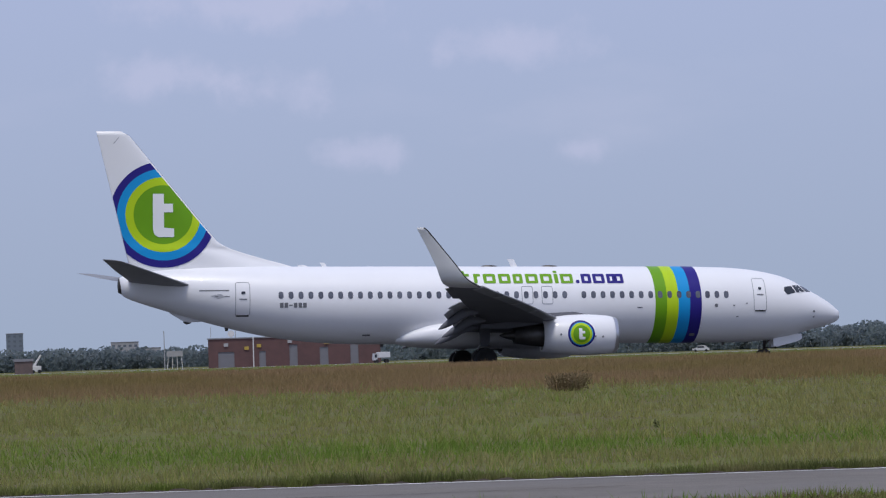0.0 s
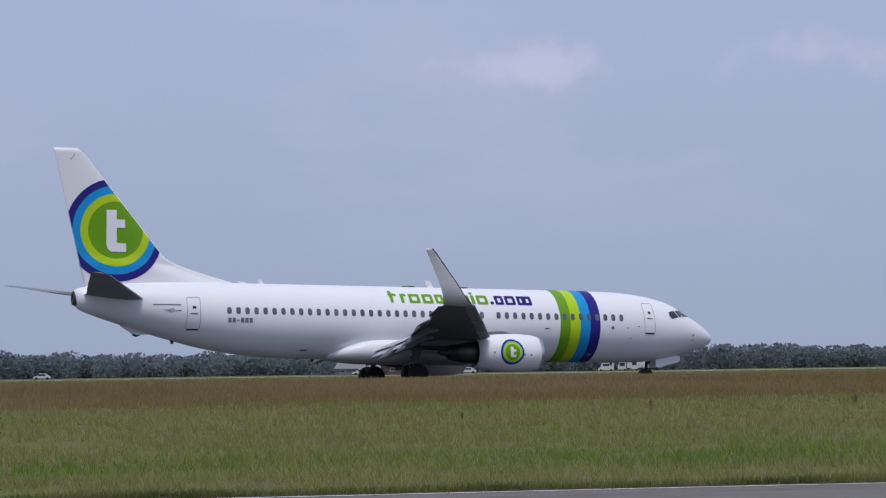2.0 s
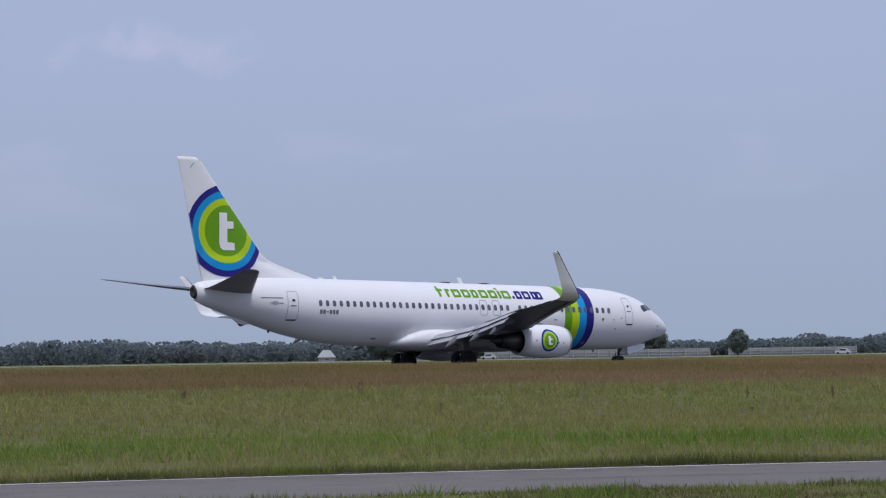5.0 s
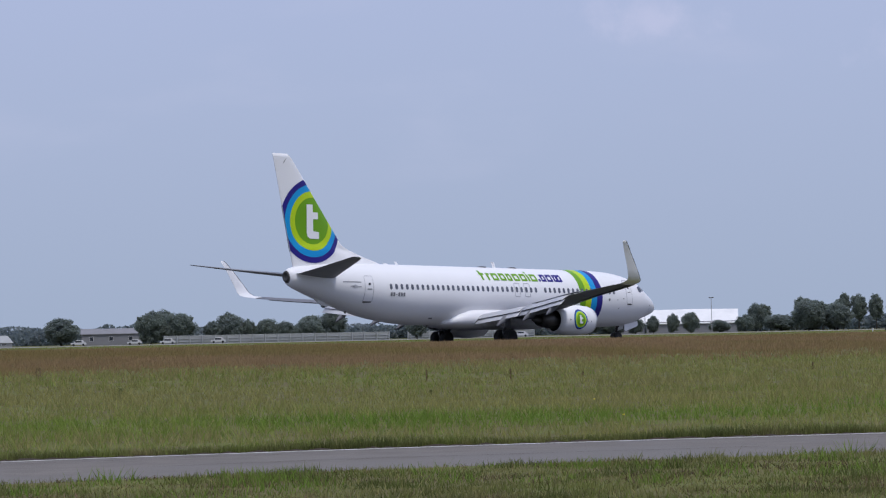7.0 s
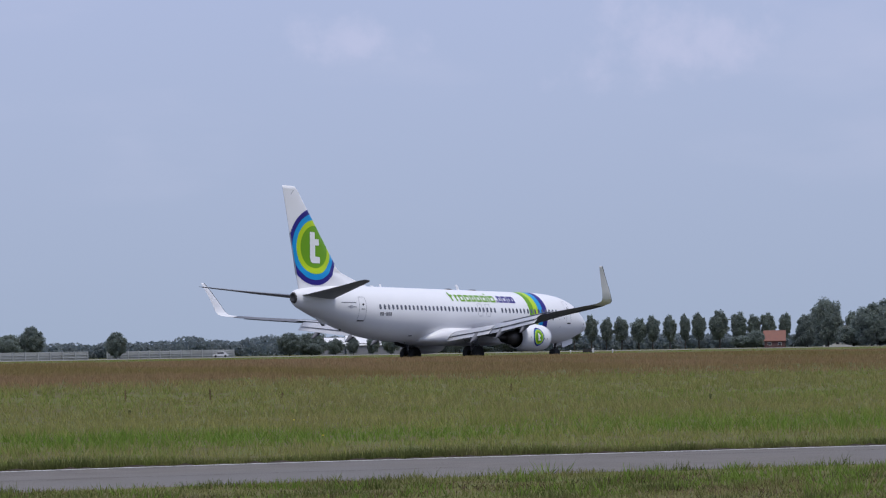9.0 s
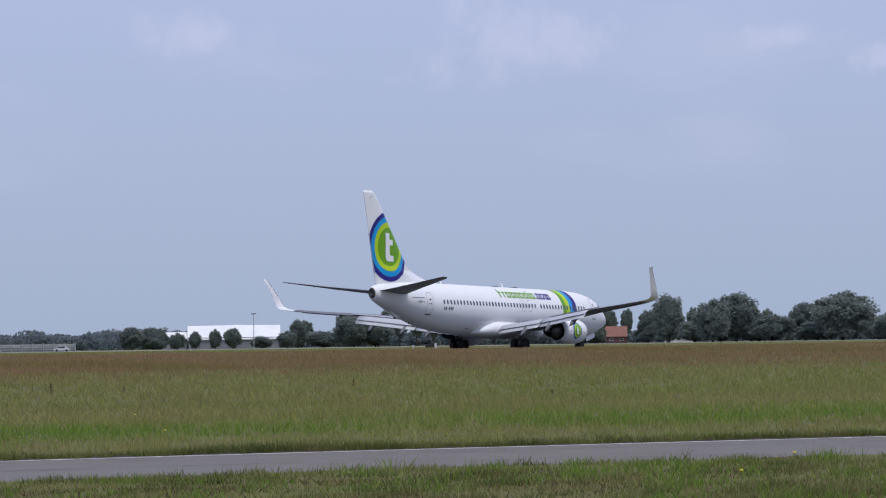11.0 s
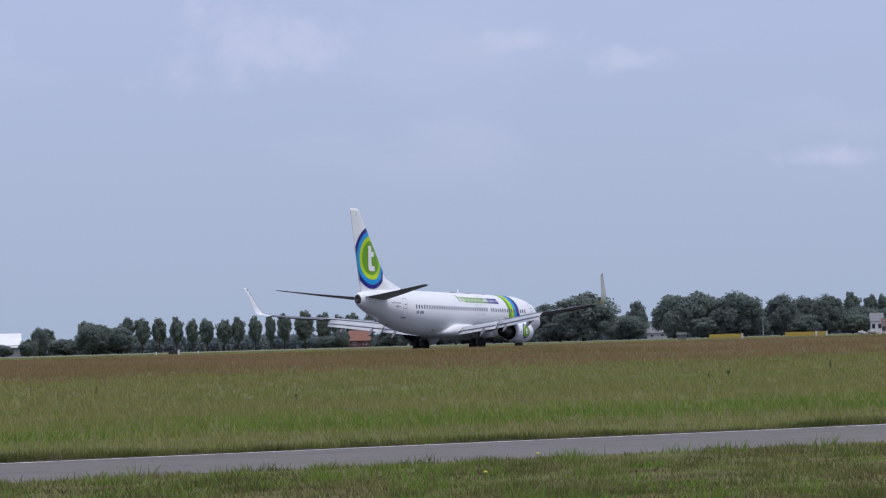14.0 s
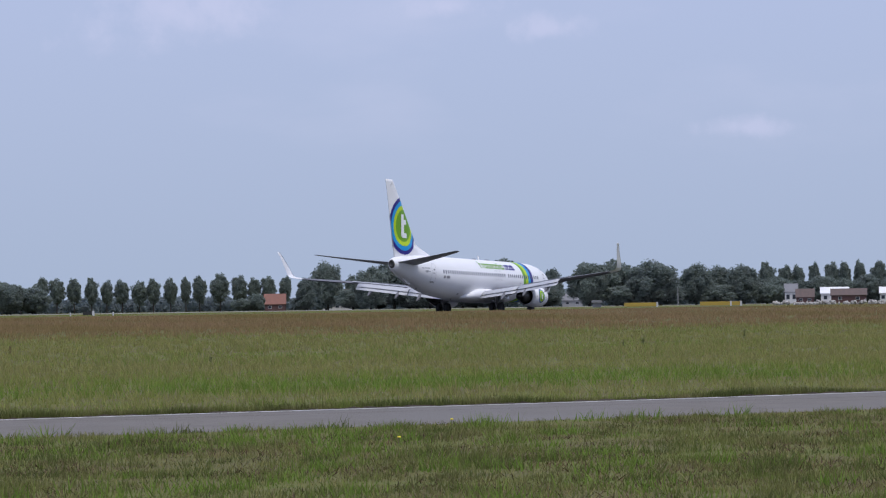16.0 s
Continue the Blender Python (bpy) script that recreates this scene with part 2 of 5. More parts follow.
def road_far(x):
    """Far edge of the service road."""
    if x < 6:
        return road_far(6) + (x - 6) * -0.26
    if x > 62:
        return road_far(62) + (x - 62) * -0.53
    return float(ROAD(x)[0])


def road_side(x, off):
    k = (road_far(x + 0.5) - road_far(x - 0.5))
    n = Vector((-k, 1.0)).normalized()
    return Vector((x, road_far(x))) - n * off


def make_ground():
    bm = bmesh.new()
    xs = [-4000, -1500, -500, -200, -100, -50] + list(range(-40, 361, 10)) + [420, 500, 700, 1200, 2000, 4500]
    ys = [-4000, -1500, -500, -100, -30, 0, 20, 40, 55, 60, 65, 70, 75, 80, 85, 90, 95, 100, 105, 110, 114, 117, 122, 129, 132, 180, 240, 300, 500, 900, 1600, 2600, 4700]
    grid = [[bm.verts.new((x, y, rise(y))) for x in xs] for y in ys]
    for a, b in zip(grid, grid[1:]):
        for i in range(len(xs) - 1):
            bm.faces.new((a[i], a[i + 1], b[i + 1], b[i]))
    g = new("ground", mesh_of("ground", bm, EARTH))
    tagged(g, "rough grassy airfield ground reaching the horizon", "ground", kind="structure")
    bm = bmesh.new()
    rows = []
    for i in range(-30, 75):
        x = i * 2.0
        rows.append([(*road_side(x, o), GROUND + z) for o, z in ((0.0, -0.02), (0.06, 0.012), (3.6, 0.03), (7.1, 0.012), (7.2, -0.02))])
    loft(bm, rows, closed=False)
    r = new("road", mesh_of("road", bm, ASPHALT))
    tagged(r, "grey weathered asphalt service road between grass verges", "road", kind="structure")
    bm = bmesh.new()
    loft(bm, [[(*road_side(i * 2.0, o), GROUND + 0.018 + 0.005 * o) for o in (0.10, 0.34)] for i in range(-30, 75)], closed=False)
    e = new("road_edge_line", mesh_of("road_edge_line", bm, LINE))
    tagged(e, "worn pale edge line along the asphalt road", "road marking", kind="structure")
    # crumbling soil lip between the line and the grass
    rng = np.random.default_rng(44)
    bm = bmesh.new()
    loft(bm, [[(*road_side(i * 0.11, o), GROUND + z) for o, z in ((-0.30, 0.02), (-0.12, 0.05 * k), (0.02 + 0.07 * k, 0.016))] for i, k in enumerate(rng.uniform(0.2, 1.0, 1300) ** 1.5, -400)], closed=False)
    s = new("soil_edge", mesh_of("soil_edge", bm, SOIL))
    tagged(s, "dark crumbling soil lip along the road", "soil", kind="structure")
    # old cracks in the asphalt
    for x0, x1, o0, o1 in ((20.0, 33.5, 2.6, 1.5), (41.0, 58.0, 2.2, 2.9), (6.0, 15.0, 4.6, 3.4), (30.0, 39.0, 4.4, 4.9)):
        n = int((x1 - x0) / 0.25)
        off = np.linspace(o0, o1, n + 1) + np.cumsum(rng.normal(0, 0.035, n + 1))
        half = 0.012 + 0.02 * rng.uniform(0, 1, n + 1)
        half[0] = half[-1] = 0.002
        bm = bmesh.new()
        loft(bm, [[(*road_side(x0 + (x1 - x0) * i / n, o), GROUND + 0.037) for o in (off[i] - half[i], off[i] + half[i])] for i in range(n + 1)], closed=False)
        c = new("crack", mesh_of("crack", bm, SOIL))
        c.parent = r
    bm = bmesh.new()
    box(bm, (-600, 133, -0.5), (900, 178, RUNWAY_TOP))
    t = new("taxiway", mesh_of("taxiway", box(bmesh.new(), (-600, 480, -0.3), (1500, 640, 0.01)), CONCRETE_WAY))
    tagged(t, "pale concrete taxiway far beyond the runway", "taxiway", kind="structure")
    w = new("runway", mesh_of("runway", bm, RUNWAY))
    tagged(w, "dark grey asphalt runway behind the grass bank", "runway", kind="structure")


make_ground()


# ---- the airliner ----
# Lengths run aft from the nose, sides outwards to the right wing, heights above the wheels.
GEAR = 19.6
PITCH = radians(1.23)


def body(a, b, c):
    """A place on the airframe, which sits a little nose-low, in the space of the airliner."""
    x, z = GEAR - a, c
    return Vector((x * math.cos(PITCH) + (z - 1.0) * math.sin(PITCH), -b, 0.84 - x * math.sin(PITCH) + (z - 1.0) * math.cos(PITCH)))


def plain(a, b, c):
    """A place on the landing gear, which stands upright on the runway."""
    return Vector((GEAR - a, -b, c + RUNWAY_TOP))


HULL = smooth_table((
    (0.0, 2.83, 2.67, 0.07), (0.05, 2.97, 2.53, 0.24), (0.15, 3.05, 2.43, 0.37), (0.45, 3.30, 2.29, 0.60), (1.06, 3.70, 2.11, 0.92), (1.67, 4.03, 1.96, 1.15), (2.22, 4.33, 1.79, 1.35),
    (2.7, 4.60, 1.64, 1.48), (3.3, 4.81, 1.52, 1.61), (4.2, 5.02, 1.41, 1.74), (5.65, 5.21, 1.34, 1.85), (7.6, 5.29, 1.31, 1.88), (10.0, 5.31, 1.31, 1.88),
    (25.5, 5.31, 1.31, 1.88), (28.0, 5.31, 1.41, 1.86), (31.25, 5.31, 1.86, 1.70), (32.7, 5.30, 2.20, 1.53), (35.5, 5.18, 2.98, 1.06), (37.2, 4.98, 3.52, 0.66),
    (37.8, 4.86, 3.76, 0.46), (38.05, 4.72, 4.02, 0.28)))


def skin(a, c, out=0.0):
    """Right-hand side of the hull at that length and height, out metres proud of it."""
    top, bot, half = HULL(a)
    zc, hz = (top + bot) / 2, (top - bot) / 2
    u = max(-1.0, min(1.0, (c - zc) / hz))
    return body(a, half * math.sqrt(max(0.0, 1 - u * u)) + out * math.sqrt(max(0.05, 1 - u * u)), c + out * u)


def hull_ring(a, n=56, out=0.0):
    top, bot, half = HULL(a)
    zc, hz = (top + bot) / 2, (top - bot) / 2
    return [body(a, (half + out) * math.sin(i * math.tau / n), zc + (hz + out) * math.cos(i * math.tau / n)) for i in range(n)]


def decal(bm, outline, where, step=0.08):
    """A thin painted patch: an outline of (length, height), cut fine enough to follow the skin under it."""
    tmp = bmesh.new()
    tmp.faces.new([tmp.verts.new((a, c, 0)) for a, c in outline])
    lo, hi = min(c for _, c in outline), max(c for _, c in outline)
    k = math.ceil(lo / step) * step
    while k < hi:
        bmesh.ops.bisect_plane(tmp, geom=tmp.verts[:] + tmp.edges[:] + tmp.faces[:], plane_co=(0, k, 0), plane_no=(0, 1, 0), dist=1e-5)
        k += step
    made = {v: bm.verts.new(where(v.co.x, v.co.y)) for v in tmp.verts}
    for f in tmp.faces:
        bm.faces.new([made[v] for v in f.verts])
    tmp.free()
    return bm


def rounded(a0, a1, c0, c1, r, n=4):
    pts = []
    for ca, cc, s in ((a1 - r, c1 - r, 0), (a0 + r, c1 - r, 1), (a0 + r, c0 + r, 2), (a1 - r, c0 + r, 3)):
        for i in range(n + 1):
            w = (s + i / n) * math.pi / 2
            pts.append((ca + r * math.cos(w), cc + r * math.sin(w)))
    return pts


def airfoil(n=14):
    """Half the section as (way along the chord, half thickness)."""
    out = []
    for i in range(n + 1):
        x = (1 - math.cos(i / n * math.pi)) / 2
        out.append((x, 5 * (0.2969 * math.sqrt(x) - 0.126 * x - 0.3516 * x * x + 0.2843 * x**3 - 0.1036 * x**4)))
    return out


def wing_ring(b, le, te, c, thick, lean=0.0, camber=0.02, twist=0.0, mirror=1):
    """A section of a wing at the side b: lean is the way its upper side faces (0 up, 90 inwards)."""
    ring = []
    up = [(x, camber * 4 * x * (1 - x) + t * thick) for x, t in airfoil()]
    low = [(x, camber * 4 * x * (1 - x) - t * thick * 0.8) for x, t in airfoil()]
    for x, t in up + low[-2:0:-1]:
        chord = te - le
        off = t * chord - twist * (x - 0.3) * chord
        ring.append(body(le + x * chord, mirror * (b - off * math.sin(radians(lean))), c + off * math.cos(radians(lean))))
    return ring


def make_hull(plane):
    bm = bmesh.new()
    stations = [0.0, 0.05, 0.15, 0.3, 0.45, 0.7, 1.0] + [1.0 + 0.25 * i for i in range(1, 29)] + [8.0 + i for i in range(1, 20)] + [27.0 + 0.4 * i for i in range(1, 28)] + [38.05]
    loft(bm, [hull_ring(a) for a in stations])
    hull = part("fuselage", bm, WHITE, plane, "glossy white fuselage", True)
    # belly fairing
    bm = bmesh.new()
    fair = smooth_table(((12.2, 0.6, 1.40, 1.7), (13.5, 1.55, 1.18, 1.85), (16.0, 1.98, 1.06, 2.3), (20.0, 2.06, 1.06, 2.5), (21.8, 2.02, 1.08, 2.45), (22.8, 1.9, 1.16, 2.2), (23.5, 1.6, 1.26, 1.9), (24.0, 0.9, 1.36, 1.6)))
    rings = []
    for i in range(28):
        a = 12.2 + 11.8 * i / 27
        half, bot, top = fair(a)
        ring = []
        for j in range(24):
            w = j * math.tau / 24
            s, k = math.sin(w), math.cos(w)
            ring.append(body(a, math.copysign(abs(s) ** 0.6, s) * half, (top + bot) / 2 + math.copysign(abs(k) ** 0.7, k) * (top - bot) / 2))
        rings.append(ring)
    loft(bm, rings)
    part("belly_fairing", bm, WHITE, hull, "white wing-to-body fairing", True)
    # painted hoops round the forward cabin
    edges = [10.52, 9.90, 9.28, 8.66, 8.04]
    for i, mat in enumerate((GREEN, LIME, BLUE, NAVY)):
        bm = bmesh.new()
        rings = []
        for k in range(7):
            a = edges[i] + (edges[i + 1] - edges[i]) * k / 6
            ring = []
            for j in range(64):
                w = j * math.tau / 64
                bow = a + 0.08 * math.cos(w) ** 2
                top, bot, half = HULL(bow)
                ring.append(body(bow, (half + 0.008) * math.sin(w), (top + bot) / 2 + ((top - bot) / 2 + 0.008) * math.cos(w)))
            rings.append(ring)
        loft(bm, rings, caps=False)
        part("stripe", bm, mat, hull, ("green", "lime", "sky blue", "navy")[i] + " painted hoop", True)
    # cabin windows, both sides
    for side in (1, -1):
        for k in range(47):
            a = 30.05 - k * 0.5075
            if k == 30 or a < 6.5:
                continue
            bm = bmesh.new()
            decal(bm, rounded(a - 0.125, a + 0.125, 3.58, 3.95, 0.115), lambda p, q: Vector((1, side, 1)) * skin(p, q, 0.012), 0.1)
            part("window", bm, PANE, hull)
    # doors: seams, sills and small panes
    def seam(a0, a1, c0, c1, r, wide=0.034, name="door_seam", side=1):
        outer, inner = rounded(a0, a1, c0, c1, r), rounded(a0 + wide, a1 - wide, c0 + wide, c1 - wide, max(0.02, r - wide))
        bm = bmesh.new()
        n = len(outer)
        fine = []
        for ring in (outer, inner):
            pts = []
            for i in range(n):
                p, q = ring[i], ring[(i + 1) % n]
                m = 10 if i % 5 == 4 else 1
                pts += [(p[0] + (q[0] - p[0]) * j / m, p[1] + (q[1] - p[1]) * j / m) for j in range(m)]
            fine.append([bm.verts.new(Vector((1, side, 1)) * skin(*p, 0.012)) for p in pts])
        for i in range(len(fine[0])):
            j = (i + 1) % len(fine[0])
            bm.faces.new((fine[0][i], fine[0][j], fine[1][j], fine[1][i]))
        return part(name, bm, DOOR_LINE, hull, "grey outline of a cabin door")
    for side in (1, -1):
        for a0, a1, c0, c1 in ((4.50, 5.22, 2.91, 4.63), (31.60, 32.35, 2.74, 4.45)):
            s = seam(a0, a1, c0, c1, 0.14, side=side)
            bm = bmesh.new()
            decal(bm, rounded(a0 + 0.06, a1 - 0.06, c0 - 0.03, c0 + 0.05, 0.03), lambda p, q: Vector((1, side, 1)) * skin(p, q, 0.02))
            part("door_sill", bm, SOOT, s)
            bm = bmesh.new()
            decal(bm, rounded(a0 + 0.24, a1 - 0.30, c1 - 0.62, c1 - 0.48, 0.06), lambda p, q: Vector((1, side, 1)) * skin(p, q, 0.02))
            part("door_pane", bm, GLASS, s)
            bm = bmesh.new()
            decal(bm, rounded(a0 + 0.16, a1 - 0.20, c1 - 0.90, c1 - 0.84, 0.02), lambda p, q: Vector((1, side, 1)) * skin(p, q, 0.02))
            part("door_handle", bm, SEAM, s)
        seam(17.00, 17.60, 3.28, 4.22, 0.10, 0.035, side=side)
        seam(15.95, 16.55, 3.28, 4.22, 0.10, 0.035, side=side)
    # cockpit panes
    for side in (1, -1):
        for k, outline in enumerate((((3.42, 4.16), (2.98, 4.23), (2.78, 3.88), (3.28, 3.76), (3.44, 3.94)), ((2.91, 4.25), (2.48, 4.27), (2.16, 3.93), (2.70, 3.87)), ((2.40, 4.27), (2.02, 4.18), (1.74, 3.93), (2.08, 3.92)))):
            bm = bmesh.new()
            decal(bm, outline, lambda p, q: Vector((1, side, 1)) * skin(p, q, 0.016), 0.06)
            part("cockpit_window", bm, GLASS, hull, "dark cockpit window pane")
    # airline name: plain rounded marks in the same colours
    marks = [(20.66, 0.42, 1, 0), (20.02, 0.36, 0, 0), (19.52, 0.64, 0, 1), (18.72, 0.62, 0, 1), (17.96, 0.50, 0, 0), (17.30, 0.64, 0, 1), (16.52, 0.62, 0, 0), (15.78, 0.20, 2, 0), (15.46, 0.66, 0, 1)]
    def mark(a, wide, kind, hole, mat):
        c0, c1 = 4.36, 4.36 + (0.50, 0.66, 0.50)[kind]
        bm = bmesh.new()
        put = lambda p, q: skin(p, q, 0.014)
        bar = min(0.17, wide * 0.45)
        if kind == 2:
            decal(bm, rounded(a - wide, a, c0, c1, 0.05), put)
            decal(bm, rounded(a - wide, a, c1 + 0.05, c1 + 0.17, 0.05), put)
        elif wide < 0.45:
            decal(bm, rounded(a - bar - 0.02, a, c0, c1, 0.05), put)
            decal(bm, rounded(a - wide, a + (0.06 if kind else 0), c0 + 0.36, c0 + 0.50, 0.04), lambda p, q: skin(p, q, 0.016))
        else:
            decal(bm, rounded(a - bar, a, c0, c1, 0.06), put)
            decal(bm, rounded(a - wide, a - wide + bar, c0, c1, 0.06), put)
            decal(bm, rounded(a - wide + 0.02, a - 0.02, c1 - 0.14, c1, 0.05), lambda p, q: skin(p, q, 0.016))
            decal(bm, rounded(a - wide + 0.02, a - 0.02, c0, c0 + 0.13, 0.05), lambda p, q: skin(p, q, 0.016))
        return part("lettering_mark", bm, mat, hull, "green painted mark" if mat is GREEN else "navy painted mark")
    for m in marks:
        mark(*m, GREEN)
    bm = bmesh.new()
    decal(bm, rounded(14.47, 14.67, 4.36, 4.54, 0.08), lambda p, q: skin(p, q, 0.014))
    part("lettering_mark", bm, NAVY, hull, "navy painted mark")
    for m in ((14.36, 0.52, 0, 1), (13.74, 0.62, 0, 1), (13.00, 0.46, 0, 0), (12.62, 0.50, 0, 0)):
        mark(*m, NAVY)
    # registration: plain bars
    for k in range(6):
        bm = bmesh.new()
        decal(bm, rounded(29.93 - k * 0.235, 30.11 - k * 0.235, 3.14 if k != 2 else 3.24, 3.39 if k != 2 else 3.29, 0.02), lambda p, q: skin(p, q, 0.012))
        part("registration_bar", bm, SEAM, hull, "dark grey bar of painted marking")
    # small service panels and ports
    for a, c, w, hgt in ((7.26, 3.20, 0.09, 0.09), (8.4, 1.72, 0.14, 0.07), (11.35, 3.1, 0.14, 0.03), (33.4, 4.02, 0.75, 0.03), (33.0, 3.72, 0.36, 0.025), (5.6, 3.3, 0.06, 0.03), (6.1, 2.62, 0.06, 0.03), (25.6, 1.75, 0.2, 0.04), (1.75, 2.9, 0.07, 0.05), (1.75, 2.62, 0.05, 0.04), (6.3, 3.2, 0.05, 0.03), (20.4, 2.1, 0.2, 0.04)):
        bm = bmesh.new()
        decal(bm, rounded(a - w, a + w, c - hgt, c + hgt, min(w, hgt) * 0.8), lambda p, q: skin(p, q, 0.013))
        part("service_port", bm, SEAM, hull)
    bm = bmesh.new()
    decal(bm, ((33.6, 3.75), (33.1, 3.86), (32.85, 3.70), (33.2, 3.60)), lambda p, q: skin(p, q, 0.013))
    part("outflow_panel", bm, FLAP_GREY, hull, "small pale grey panel")
    # antennas on the spine, beacon, tail bumper, drains
    for a, h, w in ((17.55, 0.42, 0.34), (27.5, 0.24, 0.25), (28.5, 0.12, 0.4)):
        bm = bmesh.new()
        loft(bm, [[body(a + w * (p + lean), 0.03 * q * (1 - z * 0.5), 5.27 + h * z) for p, q in ((-0.5, 0), (0, 1), (0.5, 0), (0, -1))] for z, lean in ((0, 0), (0.9, 0.55), (1.0, 0.7))])
        part("antenna", bm, WHITE, hull, "white blade antenna")
    for a in (15.7, 18.9):
        bm = bmesh.new()
        loft(bm, [[body(a + r * math.cos(i * 0.785) * 1.6, r * math.sin(i * 0.785), 5.28 + z) for i in range(8)] for r, z in ((0.28, 0), (0.24, 0.07), (0.1, 0.1))])
        part("dome", bm, DARK_METAL, hull, "low dark dome on the roof")
    for a, c, s in ((32.6, 2.18, 0.12), (24.6, 1.32, 0.12), (6.4, 1.32, 0.10)):
        bm = bmesh.new()
        loft(bm, [[body(a + p * s, q * 0.03, c - z) for p, q in ((-1, 0), (0, 1), (1, 0), (0, -1))] for z, s in ((-0.1, s), (0.16, s * 0.6))])
        part("drain_mast", bm, DARK_METAL, hull)
    bm = bmesh.new()
    loft(bm, [[body(a, q * w, c) for q, c in ((-1, top), (1, top), (0.7, low), (-0.7, low))] for a, top, low, w in ((33.9, 2.55, 2.50, 0.06), (34.5, 2.74, 2.46, 0.10), (34.8, 2.82, 2.52, 0.10), (35.5, 3.02, 2.94, 0.05))])
    skid = part("tail_skid", bm, WINGLET, hull, "pale tail skid fairing")
    bm = bmesh.new()
    loft(bm, [[body(a, q * 0.06, c) for q, c in ((-1, 2.53), (1, 2.53), (1, low), (-1, low))] for a, low in ((34.42, 2.42), (34.62, 2.36), (34.8, 2.44))])
    part("shoe", bm, DARK_METAL, skid, "dark skid shoe")
    bm = bmesh.new()
    loft(bm, [[body(a, r * math.cos(i * math.tau / 20), 4.33 + r * 1.28 * math.sin(i * math.tau / 20)) for i in range(20)] for a, r in ((37.75, 0.40), (38.1, 0.28), (38.12, 0.18), (38.075, 0.16), (38.07, 0.01))])
    part("exhaust_outlet", bm, DARK_METAL, hull, "dark tail-cone exhaust outlet", True)
    return hull


def fin_edges(c):
    """Leading and trailing edge of the fin at a height."""
    if c > 6.63:
        le = 33.09 + (c - 6.63) * (37.54 - 33.0) / (12.10 - 6.63)
    else:
        le = float(DORSAL(c)[0])
    return le, 37.52 + (c - 5.2) * (39.08 - 37.42) / (12.17 - 5.2)


DORSAL = smooth_table(((4.8, 28.2), (5.30, 29.2), (5.76, 30.88), (6.28, 32.52), (6.63, 33.09), (7.0, 33.40)))


def fin_half(a, c):
    le, te = fin_edges(c)
    chord = te - le
    core = min(chord, 5.2)
    x = max(0.0, min(1.0, (a - te + core) / core))
    t = 5 * (0.2969 * math.sqrt(x) - 0.126 * x - 0.3516 * x * x + 0.2843 * x**3 - 0.1036 * x**4)
    # the long dorsal fillet swells gently into the fin; above it the edge is blunt
    w = max(0.0, min(1.0, (chord - 4.5) / 1.2))
    w *= w * (3 - 2 * w)
    u = min(1.0, max(0.0, (a - le) / (0.42 * chord)))
    soft = math.sin(u * math.pi / 2) ** 2 * 0.36 * min(1.0, max(0.0, (te - a) / 2.5)) ** 0.7
    return max(0.012, (0.11 * core * t + 0.02) * (1 - w) + (soft + 0.03) * w)


